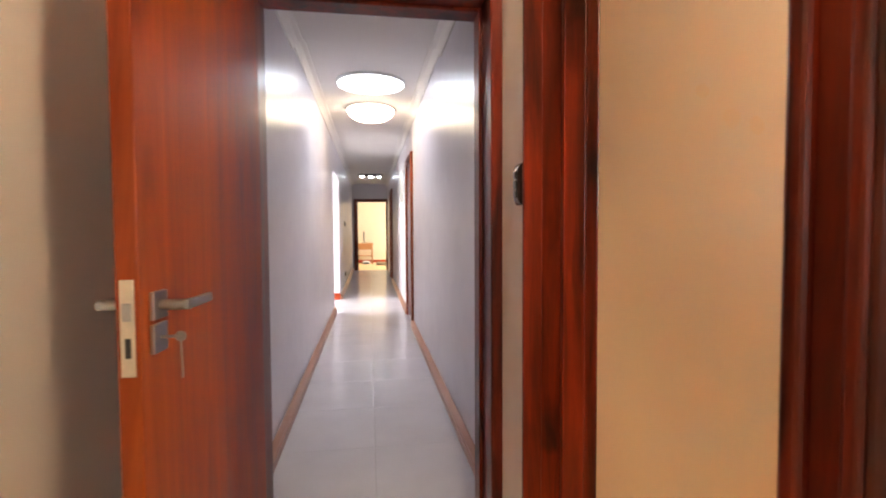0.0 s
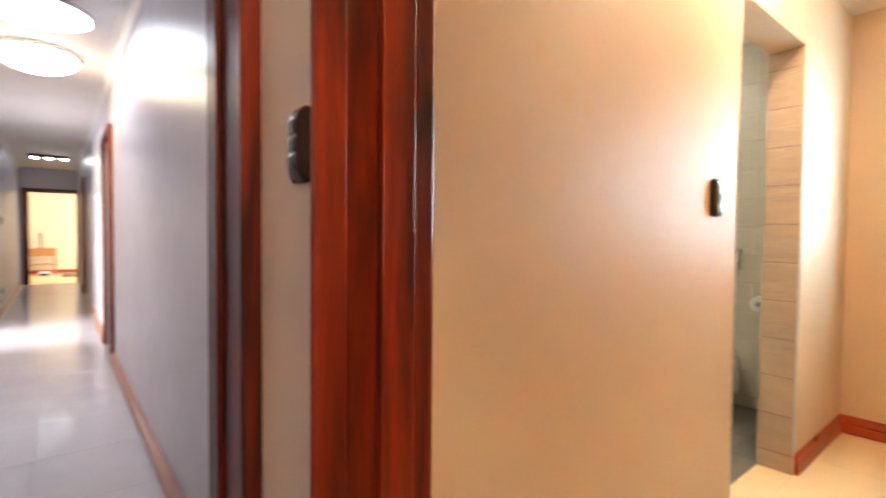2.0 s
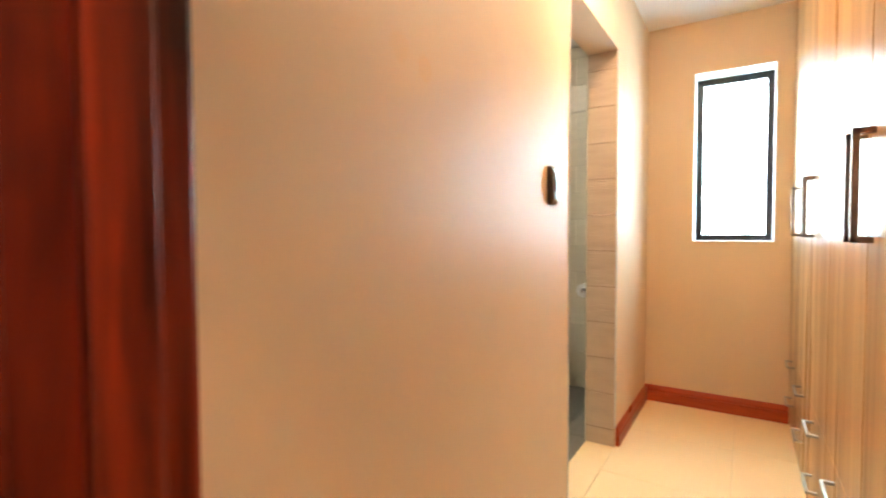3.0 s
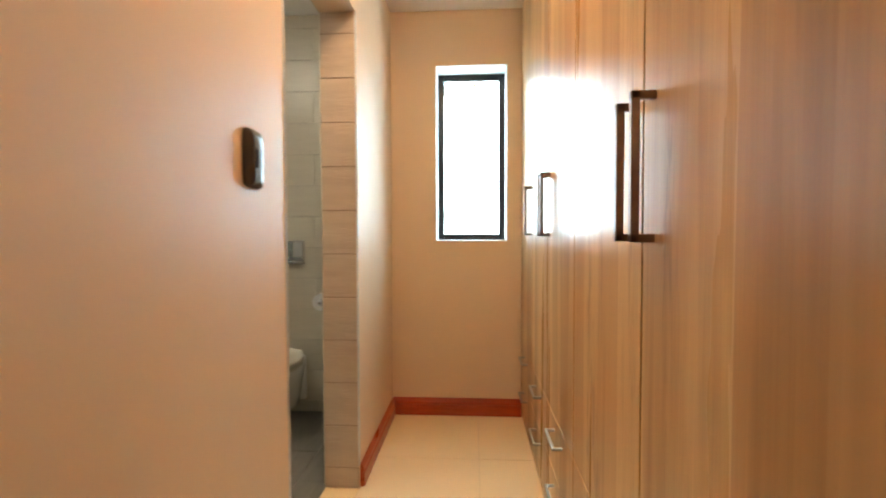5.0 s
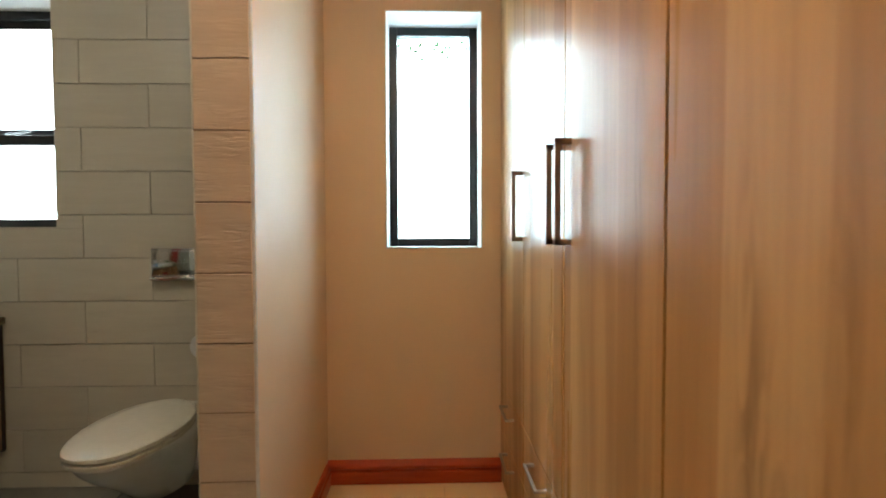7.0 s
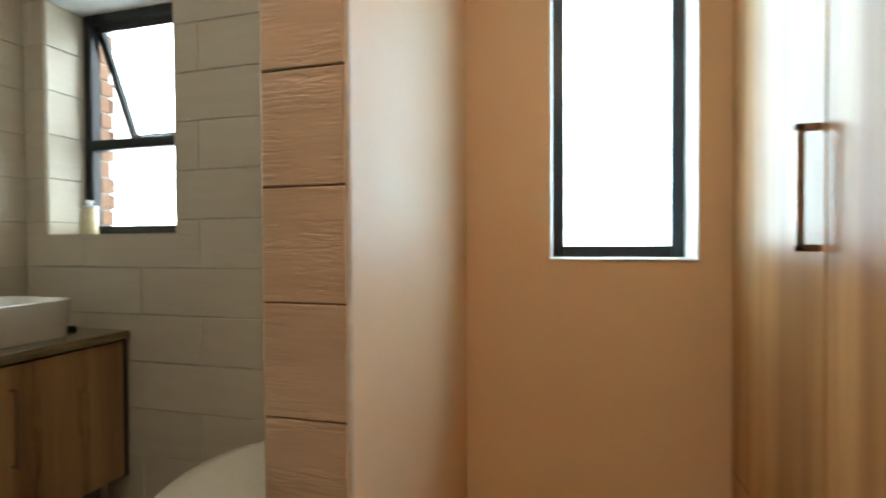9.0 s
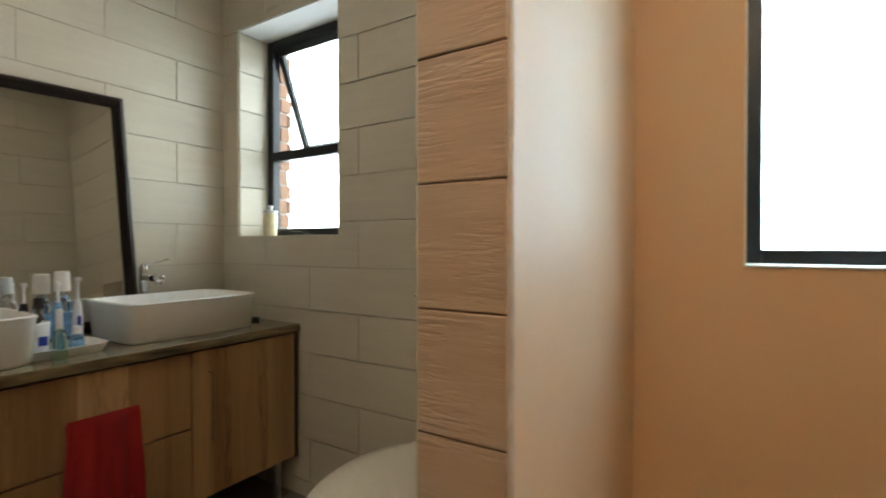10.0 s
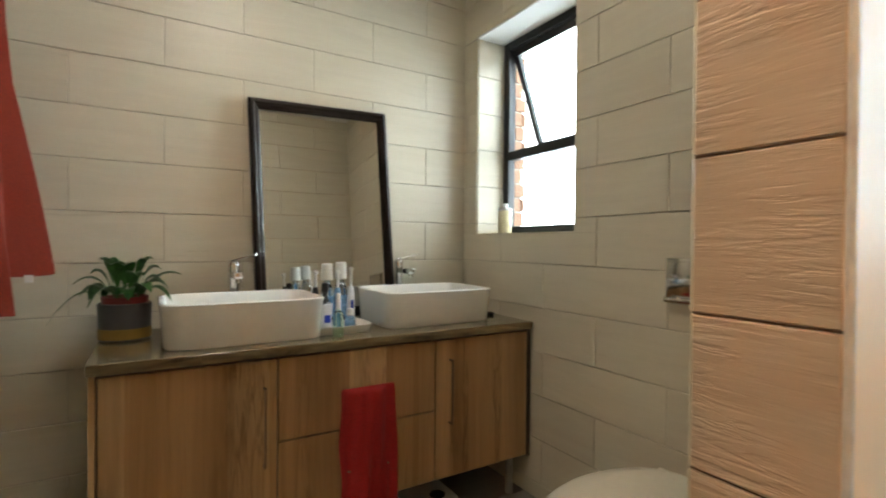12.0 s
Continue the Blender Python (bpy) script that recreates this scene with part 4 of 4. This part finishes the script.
part("soil", turned([(0.066, 0.11), (0.066, 0.136), (0.03, 0.140)], (px, py, CT), 24), M_SOIL, plant)
rng = random.Random(5)


def leaf(base, heading, length, lift, droop, width):
    """An arching lance-shaped leaf on a thin stalk."""
    bm = bmesh.new()
    pts, hx, hy = [], math.cos(heading), math.sin(heading)
    for i in range(10):
        t = i / 9
        r = length * (t * 0.75 + 0.25 * t * t)
        z = lift * math.sin(min(t * 1.5, 1.75)) - droop * t ** 3
        pts.append(Vector((base[0] + hx * r, base[1] + hy * r, base[2] + z)))
    lat = Vector((-hy, hx, 0))
    rows = []
    for i, p in enumerate(pts):
        t = i / 9
        w = 0.002 if t < 0.3 else width * math.sin((t - 0.28) / 0.72 * math.pi) ** 0.8 + 0.0008
        rows.append([bm.verts.new(p - lat * w + Vector((0, 0, w * 0.35))), bm.verts.new(p - Vector((0, 0, 0.001))), bm.verts.new(p + lat * w + Vector((0, 0, w * 0.35)))])
    for a, b in zip(rows, rows[1:]):
        for k in (0, 1):
            bm.faces.new((a[k], a[k + 1], b[k + 1], b[k]))
    bmesh.ops.solidify(bm, geom=bm.faces[:], thickness=0.0008)
    return part("leaf", bm, M_PLANT, plant, "", True)


for i in range(24):
    h = i * 2.4 + rng.uniform(-0.3, 0.3)
    b0 = (px + 0.028 * math.cos(h), py + 0.028 * math.sin(h), CT + 0.136)
    tall = rng.random()
    ln = 0.04 + 0.075 * (1 - tall) + rng.uniform(0, 0.03)
    if math.sin(h) > 0.35:
        ln *= 0.6
    leaf(b0, h, ln, 0.065 + 0.115 * tall, 0.02 + 0.06 * (1 - tall), rng.uniform(0.023, 0.034))
leaf((px - 0.03, py - 0.02, CT + 0.138), math.pi * 1.02, 0.185, 0.085, 0.15, 0.011)
leaf((px - 0.02, py - 0.03, CT + 0.138), math.pi * 0.97, 0.13, 0.125, 0.06, 0.016)
leaf((px - 0.02, py - 0.03, CT + 0.138), math.pi * 1.2, 0.10, 0.10, 0.11, 0.013)
leaf((px + 0.03, py - 0.02, CT + 0.138), -0.25, 0.15, 0.125, 0.03, 0.020)
leaf((px + 0.03, py - 0.03, CT + 0.138), -0.5, 0.13, 0.09, 0.09, 0.016)

tray = thing("tray", (3.068, 3.835, CT), "small white ceramic toiletries tray", "tray")
bm = bmesh.new()
skin(bm, [superloop(bm, 3.068, 3.835, hx, hy, CT + 0.001 + z, 0.3, 32) for hx, hy, z in ((0.107, 0.085, 0), (0.120, 0.10, 0.032), (0.116, 0.096, 0.032), (0.104, 0.082, 0.008))])
part("dish", bm, M_WHITE, tray, "", True)
TZ = CT + 0.0105


def bottle(x, y, r, h, body, cap, cap_h, label, cap_r=None, band=None, base=TZ):
    ob = thing("bottle", (x, y, base), label, "bottle", "toiletries between the basins")
    part("body", turned([(r * 0.94, 0), (r, 0.006), (r, h * 0.72), (r * 0.75, h * 0.86), (r * 0.5, h * 0.9), (r * 0.5, h)], (x, y, base), 24), body, ob, "", True)
    c = cap_r or r * 0.8
    part("cap", turned([(c, h - 0.004), (c * 1.02, h + 0.002), (c * 0.92, h + cap_h), (c * 0.7, h + cap_h + 0.003)], (x, y, base), 24), cap, ob, "white cap", True)
    if band:
        part("label", turned([(r + 0.0006, h * 0.2), (r + 0.0006, h * 0.62)], (x, y, base), 24), band, ob, "printed label", True)
    return ob


def toothbrush(x, y, handle, grip, label, h=0.235, base=TZ):
    ob = thing("electric_toothbrush", (x, y, base), label, "toothbrush", "toiletries between the basins")
    part("handle", turned([(0.015, 0), (0.016, 0.01), (0.0155, 0.10), (0.012, 0.15), (0.008, 0.165)], (x, y, base), 20), handle, ob, "", True)
    part("grip", box((x - 0.006, y - 0.0175, base + 0.05), (x + 0.006, y - 0.012, base + 0.11), 0.002), grip, ob)
    bm = rod((x, y, base + 0.164), (x, y, base + h - 0.012), 0.0055, 12, None, 0.0045)
    rod((x, y + 0.004, base + h - 0.008), (x, y - 0.014, base + h - 0.008), 0.008, 14, bm)
    part("brush_head", bm, M_WPLAST, ob, "white brush head", True)
    return ob


bottle(3.042, 3.895, 0.026, 0.195, M_CLEARP, M_WPLAST, 0.060, "clear mouthwash bottle with a white cup cap", 0.024, M_BLUEP)
bottle(3.096, 3.885, 0.028, 0.200, M_CLEARP, M_WPLAST, 0.062, "clear blue mouthwash bottle with a white cup cap", 0.024, M_BLUEP)
bottle(3.020, 3.852, 0.017, 0.150, M_BPLAST, M_BPLAST, 0.030, "slim black bottle with a black cap", 0.014)
toothbrush(2.990, 3.880, M_BPLAST, M_BPLAST, "black electric toothbrush with a white head", 0.232)
toothbrush(3.128, 3.850, M_WPLAST, M_NAVY, "white and navy electric toothbrush", 0.245)
toothbrush(3.060, 3.815, M_BLUEP, M_WPLAST, "pale blue electric toothbrush", 0.235)
bottle(3.105, 3.795, 0.02, 0.06, M_CLEARP, M_WPLAST, 0.02, "small clear bottle with a white cap", 0.014, M_BLUEP)
tub = thing("toothpaste_tub", (2.985, 3.80, CT), "white plastic tub with a blue mark", "tub")
part("tub", turned([(0.03, 0.011), (0.034, 0.02), (0.04, 0.115), (0.037, 0.118), (0.03, 0.10)], (2.996, 3.81, CT), 28), M_WPLAST, tub, "", True)
part("mark", box((2.994, 3.7705, CT + 0.045), (3.018, 3.776, CT + 0.075), 0.002), M_NAVY, tub, "plain blue mark")
bottle(3.030, 3.718, 0.021, 0.105, M_GREENP, M_WPLAST, 0.055, "small green translucent soap bottle", 0.009, None, CT + 0.001)
dish = thing("soap_dish", (3.862, 3.90, CT), "small dark soap dish on the counter", "soap dish")
part("dish", turned([(0.03, 0.001), (0.036, 0.012), (0.032, 0.013), (0.026, 0.006)], (3.862, 3.90, CT), 24), M_BPLAST, dish, "", True)
jar = thing("candle_jar", (4.005, 3.945, 1.219), "cream jar with a pale knobbed lid on the sill", "jar")
part("jar", turned([(0.032, 0.0), (0.034, 0.004), (0.034, 0.105), (0.028, 0.118)], (4.005, 3.945, 1.219), 24), M_WAX, jar, "cream filled jar", True)
part("lid", turned([(0.036, 0.118), (0.036, 0.128), (0.012, 0.132), (0.012, 0.142), (0.016, 0.15), (0.008, 0.156)], (4.005, 3.945, 1.219), 24), M_WPLAST, jar, "pale lid with a knob", True)


# ---- cloth ----
def cloth(name, outline, mat, label, category, thick=0.006, place=None):
    """outline(u, v) gives a point for u and v in 0..1; the sheet is thickened."""
    bm = bmesh.new()
    nu, nv = 44, 60
    grid = [[bm.verts.new(outline(i / nu, j / nv)) for i in range(nu + 1)] for j in range(nv + 1)]
    for a, b in zip(grid, grid[1:]):
        for i in range(nu):
            bm.faces.new((a[i], a[i + 1], b[i + 1], b[i]))
    bmesh.ops.recalc_face_normals(bm, faces=bm.faces)
    bmesh.ops.solidify(bm, geom=bm.faces[:], thickness=thick)
    ob = thing(name, place or outline(0.5, 0), label, category)
    part("cloth", bm, mat, ob, "", True)
    return ob


def hand_towel(u, v):
    """Over the drawer's bar: down at the back, over it, down the front in loose uneven folds."""
    edge = 0.004 * math.sin(v * 7 + 1.0) + 0.003 * math.sin(v * 17) - 0.012 * v
    x = 3.020 + edge * (1 - u) + (0.198 + 0.004 * math.sin(v * 9 + 2)) * u
    if v < 0.3:
        return Vector((x, VF - 0.030, 0.40 + 0.230 * v / 0.3))
    t = (v - 0.3) / 0.7
    bend = min(t / 0.06, 1)
    fold = 0.017 * math.sin(u * 8 + 2.2 * t) + 0.010 * math.sin(u * 17 - 3 * t + 0.6) + 0.004 * math.sin(u * 31 + 5 * t)
    split = 0.05 * math.exp(-((u - 0.55) / 0.10) ** 2) * max(0, t - 0.55)
    hem = 0.012 * math.sin(u * 5 + 0.8) * max(0, t - 0.6) / 0.4
    return Vector((x + 0.015 * t * (u - 0.5), VF - 0.046 - 0.018 * bend + fold * bend * (0.35 + t) + split, 0.633 - 0.46 * max(0, t - 0.03) + hem))


cloth("hand_towel", hand_towel, M_TOWEL, "red cotton hand towel hanging over a drawer handle", "towel", 0.007)


def bath_towel(u, v):
    """Over a rail along y, falling in folds; the far end flares at the hem."""
    hem = max(0, (v - 0.42) / 0.58) ** 0.95
    far = math.exp(-((u - 0.78) / 0.22) ** 2)
    fold = (0.026 * math.sin(u * 23 + 1.5 * v) + 0.010 * math.sin(u * 41 - 2 * v)) * (0.3 + v) + 0.004 * math.sin(u * 61 + 1)
    x = 1.998 + 0.012 * v + fold + 0.045 * v * math.sin(u * 10 + 4.9) + 0.075 * hem * far
    z = 2.115 - 1.01 * v - 0.22 * v * (1 - u) + 0.02 * math.sin(u * 13) * v
    return Vector((x, 3.72 + 0.36 * u - 0.04 * hem * far, z))


robe = cloth("bath_towel", bath_towel, M_ROBE, "coral red bath towel hanging from a chrome rail", "towel", 0.009)
part("tag", box((2.085, 3.935, 1.026), (2.107, 3.939, 1.050), 0.001), M_TAG, robe, "white care tag")
rail = thing("towel_rail", (1.985, 3.9, 2.12), "chrome towel rail fixed to the tiled wall", "towel rail")
part("bar", rod((1.985, 3.66, 2.118), (1.985, YN - 0.007, 2.118), 0.009, 14), M_CHROME, rail, "", True)
part("rose", rod((1.985, YN - 0.007, 2.118), (1.985, YN - 0.02, 2.118), 0.024, 20), M_CHROME, rail, "", True)

shower = thing("shower_screen", (1.905, 3.75, 0), "clear glass shower screen with a chrome rail", "shower screen")
g = part("panel", box((1.900, 3.25, 0.01), (1.908, YN - 0.007, 1.98), 0.001), M_SHOWER, shower, "greenish clear glass")
g.visible_shadow = False
part("rail", box((1.894, 3.25, 1.98), (1.914, YN - 0.007, 2.0), 0.003), M_CHROME, shower)
part("sill", box((1.888, 3.25, 0.0), (1.920, YN - 0.007, 0.012), 0.002), M_CHROME, shower)

# ---- toilet ----
TX, TY = XE - 0.0075, 2.85
toilet = thing("toilet", (TX, TY, 0.085), "white wall-hung toilet with its lid closed", "toilet")


def egg(bm, z, w, l, back=0.0, seg=44):
    """An egg-shaped ring that reaches from the wall plane out to l."""
    ring = []
    for i in range(seg):
        a = 2 * math.pi * i / seg
        s, c = math.sin(a), math.cos(a)
        wide = w * abs(s) ** 0.8 * (1.0 if c < 0 else 1.0 - 0.10 * c)
        ring.append(bm.verts.new((TX - back - (l - back) * (c * 0.5 + 0.5), TY + math.copysign(wide, s), z)))
    return ring


bm = bmesh.new()
skin(bm, [egg(bm, z, w, l) for z, w, l in ((0.085, 0.085, 0.25), (0.095, 0.100, 0.30), (0.16, 0.120, 0.37), (0.22, 0.136, 0.445), (0.28, 0.154, 0.53), (0.335, 0.172, 0.59), (0.368, 0.179, 0.613), (0.378, 0.176, 0.610))])
part("bowl", bm, M_WHITE, toilet, "white glazed bowl", True)
bm = bmesh.new()
skin(bm, [egg(bm, z, w, l, 0.07) for z, w, l in ((0.383, 0.170, 0.618), (0.386, 0.187, 0.637), (0.399, 0.188, 0.639), (0.403, 0.180, 0.630))])
part("seat", bm, M_SEAT, toilet, "cream plastic seat ring", True)
bm = bmesh.new()
skin(bm, [egg(bm, z, w, l, 0.065) for z, w, l in ((0.408, 0.176, 0.626), (0.411, 0.188, 0.640), (0.424, 0.188, 0.640), (0.431, 0.178, 0.628), (0.435, 0.12, 0.52))])
part("lid", bm, M_SEAT, toilet, "cream plastic lid", True)
for y in (-0.075, 0.075):
    part("hinge", rod((TX - 0.055, TY + y - 0.03, 0.405), (TX - 0.055, TY + y + 0.03, 0.405), 0.016, 14), M_SEAT, toilet, "", True)
part("mount", box((TX - 0.05, TY - 0.12, 0.09), (TX + 0.001, TY + 0.12, 0.38), 0.02), M_WHITE, toilet, "", True)

roll = thing("toilet_roll", (3.26, 2.405, 0.825), "white toilet paper roll on a chrome holder", "toilet roll")
bm = bmesh.new()
rings = []
for x, r in ((3.215, 0.016), (3.215, 0.042), (3.315, 0.042), (3.315, 0.016), (3.215, 0.016)):
    rings.append([bm.verts.new((x, 2.405 + r * math.cos(2 * math.pi * i / 28), 0.825 + r * math.sin(2 * math.pi * i / 28))) for i in range(28)])
skin(bm, rings, False)
bmesh.ops.remove_doubles(bm, verts=bm.verts, dist=1e-5)
part("paper", bm, M_PAPER, roll, "", True)
bm = rod((3.19, 2.405, 0.825), (3.33, 2.405, 0.825), 0.008, 14)
rod((3.325, 2.405, 0.825), (3.325, YB + 0.008, 0.845), 0.008, 12, bm)
rod((3.325, YB + 0.007, 0.845), (3.325, YB + 0.018, 0.845), 0.024, 18, bm)
part("holder", bm, M_CHROME, roll, "chrome arm", True)

flush = thing("flush_plate", (XE - 0.01, 2.853, 0.966), "polished chrome flush plate above the toilet", "flush plate")
part("plate", box((XE - 0.022, 2.738, 0.968), (XE - 0.006, 2.968, 1.120), 0.005), M_DCHROME, flush, "", True)
part("button", box((XE - 0.030, 2.748, 0.996), (XE - 0.0215, 2.958, 1.108), 0.004), M_DCHROME, flush, "mirror-bright push panel", True)
part("lip", box((XE - 0.042, 2.742, 0.972), (XE - 0.0215, 2.964, 0.988), 0.005), M_DCHROME, flush, "", True)

scale = thing("bathroom_scale", (3.42, 3.85, 0), "grey-white bathroom scale pushed under the vanity", "bathroom scale")
part("body", box((3.30, 3.74, 0.012), (3.60, 4.04, 0.04), 0.012), M_WPLAST, scale, "", True)
part("dial", rod((3.52, 3.80, 0.039), (3.52, 3.80, 0.043), 0.035, 24), M_BPLAST, scale, "dark dial")
for x, y in ((3.33, 3.77), (3.57, 3.77), (3.33, 4.01), (3.57, 4.01)):
    part("foot", rod((x, y, 0), (x, y, 0.014), 0.012, 12), M_BPLAST, scale)

# ---- creeper outside the frosted window ----
vine = thing("creeper", (4.18, 1.40, 2.26), "small leafy creeper hanging outside the frosted window", "creeper")
bm = rod((4.24, 1.40, 2.24), (4.24, 1.92, 2.20), 0.006, 8)
rod((4.17, 1.40, 2.26), (4.24, 1.40, 2.24), 0.006, 8, bm)
rod((4.17, 1.92, 2.24), (4.24, 1.92, 2.20), 0.006, 8, bm)
part("stem", bm, M_PLANT, vine)
for i in range(26):
    y, z = rng.uniform(1.47, 1.86), 2.20 - abs(rng.gauss(0, 0.055))
    bm = bmesh.new()
    w, h, a = rng.uniform(0.008, 0.014), rng.uniform(0.02, 0.032), rng.uniform(-0.8, 0.8)
    vs = [bm.verts.new((4.235 + dx, y + dy * math.cos(a) - dz * math.sin(a), z + dy * math.sin(a) + dz * math.cos(a))) for dx, dy, dz in ((0, 0, 0), (0.004, w, -h * 0.4), (0, 0, -h), (0.004, -w, -h * 0.4))]
    bm.faces.new(vs)
    bmesh.ops.solidify(bm, geom=bm.faces[:], thickness=0.001)
    part("leaf", bm, M_PLANT, vine)

# ---- far end of the corridor ----
desk = thing("desk", (-0.25, 18.4, 0), "orange-brown wooden desk in the far room", "desk")
part("top", box((-0.95, 18.05, 0.70), (0.13, 18.75, 0.735), 0.004), M_DESK, desk)
part("drawer_front", box((-0.93, 18.07, 0.52), (0.11, 18.10, 0.70), 0.004), M_DESK, desk)
for x in (-0.92, 0.06):
    for y in (18.08, 18.68):
        part("leg", box((x, y, 0), (x + 0.05, y + 0.05, 0.70), 0.004), M_DESK, desk)
part("shelf", box((-0.92, 18.12, 0.28), (0.08, 18.68, 0.30), 0.003), M_DESK, desk)
mon = thing("monitor", (-0.22, 18.4, 0.735), "dark computer monitor seen edge-on on the desk", "monitor")
part("stand", box((-0.29, 18.33, 0.736), (-0.11, 18.47, 0.75), 0.004), M_BPLAST, mon)
part("neck", box((-0.215, 18.39, 0.75), (-0.185, 18.42, 0.86), 0.004), M_BPLAST, mon)
part("screen", box((-0.225, 18.2, 0.83), (-0.185, 18.6, 1.15), 0.006), M_BPLAST, mon)
shoe = thing("bag", (-0.12, 18.0, 0), "pale bag with dark trim on the floor", "bag")
part("body", box((-0.26, 17.9, 0.001), (0.0, 18.04, 0.12), 0.03), M_WPLAST, shoe, "", True)
part("trim", box((-0.22, 17.885, 0.02), (-0.04, 17.9, 0.07), 0.005), M_BPLAST, shoe)
rug = thing("floor_mat", (0.45, 17.6, 0), "beige folded mat on the floor", "mat")
part("mat", box((0.22, 17.3, 0.001), (0.9, 17.9, 0.09), 0.03), M_RUG, rug, "", True)
pic = thing("picture", (HR, 8.7, 1.85), "pale framed print on the corridor wall", "picture")
part("frame", box((HR - 0.022, 8.3, 1.60), (HR - 0.001, 9.05, 2.14), 0.004), M_WPLAST, pic)
part("print", box((HR - 0.025, 8.36, 1.66), (HR - 0.0215, 8.99, 2.08)), M_PICT, pic)

# ---- pieces of walls and floors ----
# brick courses outside
for k in range(-2, 38):
    z = k * 0.085
    shift = 0.0 if k % 2 else 0.055
    for x0, x1 in ((4.192, 4.262 + shift), (4.272 + shift, 4.338 + (0.01 if k % 3 else 0.0))):
        if x1 - x0 > 0.012:
            lay(brickw, "brick", M_BRICK, (0, 4.196, 0), (1, 0, 0), (0, 0, 1), (x0, z, x1, z + 0.074), 0.01)
# bathroom wall tiles: 0.6 x 0.2 running bond
PITCH, Z0 = (0.61, 0.2), 1.074
tile_field(wall_n, "tile", M_TILE, (0.83, YN, 0), (1, 0, 0), (0, 0, 1), (XE - 0.83 - 0.002, CEIL - 0.002), PITCH, (2.467 - 0.83, Z0 - 2.0), -0.31)
tile_field(wall_e, "tile", M_TILE, (XE, YN - 0.008, 0), (0, -1, 0), (0, 0, 1), (YN - 0.008 - YB, CEIL - 0.002), PITCH, (YN - 0.008 - 3.89, Z0 - 2.0), 0.31, 0.003, (YN - 0.008 - BWIN[2], BWIN[1], YN - 0.008 - BWIN[0], BWIN[3]))
tile_field(wall_p, "tile", M_TILE, (XE - 0.008, YB, 0), (-1, 0, 0), (0, 0, 1), (XE - 0.008 - 0.83, CEIL - 0.002), PITCH, (0.30, Z0 - 2.0), 0.305, 0.003, (XE - 0.008 - XP, -1, XE - 0.008 - XJ, OPEN_H))
tile_field(wall_w, "tile", M_TILE, (0.83, YB + 0.008, 0), (0, 1, 0), (0, 0, 1), (YN - YB - 0.016, CEIL - 0.002), PITCH, (0.2, Z0 - 2.0), 0.305)
# window reveal tiles
for k in range(0, 7):
    z0, z1 = max(BWIN[1] + 0.006, Z0 + k * 0.2 + 0.002), min(BWIN[3] - 0.008, Z0 + (k + 1) * 0.2 - 0.002)
    for y, along, o in ((BWIN[2], (1, 0, 0), XE + 0.001), (BWIN[0], (-1, 0, 0), XF)):
        if z1 - z0 > 0.012:
            ob = new("reveal_tile", tile_mesh(XF - XE - 0.001, z1 - z0, 0.006, "reveal_tile", M_TILE))
            a, u = Vector(along), Vector((0, 0, 1))
            m = Matrix((a, u, a.cross(u))).transposed().to_4x4()
            m.translation = (o, y, z0)
            ob.parent = win2
            ob.matrix_parent_inverse = win2.matrix_basis.inverted()
            ob.matrix_basis = m
for y0, y1 in ((3.402, 3.60), (3.604, 4.108)):
    part("sill_tile", box((XE - 0.006, y0, BWIN[1] + 0.0005), (XF, y1, BWIN[1] + 0.0065), 0.0015, None, None, 1), M_TILE, win2)
part("grout_backing", box((XP - 0.003, YW + 0.004, 0.001), (XP + 0.002, YB - 0.001, OPEN_H - 0.001)), M_PGROUT, wall_p)
# relief tiles on the end of the wall beside the opening, and on the opposite jamb
for x, along, o in ((XP, (0, -1, 0), YB), (XJ, (0, 1, 0), YW)):
    for k in range(-6, 6):
        z0, z1 = max(0.001, 1.074 + k * 0.196 + 0.0016), min(OPEN_H - 0.001, 1.074 + (k + 1) * 0.196 - 0.0016)
        lay(wall_p, "relief_tile", M_PTILE if x == XP else M_TILE, (x, o, 0), along, (0, 0, 1), (0.002, z0, YB - YW - 0.004, z1), 0.007)
# floors
tile_field(floor, "floor_tile", M_FLOOR, (-0.62, -4.0, -0.006), (1, 0, 0), (0, 1, 0), (XE + 0.62, YW + 4.0), (0.6, 0.6), (0.35, 1.62 + 4.0 - 6.0), 0.0, 0.0024, None, 0.006)
tile_field(floor_hall, "floor_tile", M_HFLOOR, (HL, YW + 0.02, -0.006), (1, 0, 0), (0, 1, 0), (HR - HL, HE - YW - 0.02), (0.6, 0.6), (0.03 - HL, 0.1), 0.0, 0.0012, None, 0.006)
tile_field(floor_bath, "floor_tile", M_BFLOOR, (0.83, YB, -0.006), (1, 0, 0), (0, 1, 0), (XE - 0.83, YN - YB), (0.61, 0.61), (0.1, 0.15), 0.305, 0.004, None, 0.006)
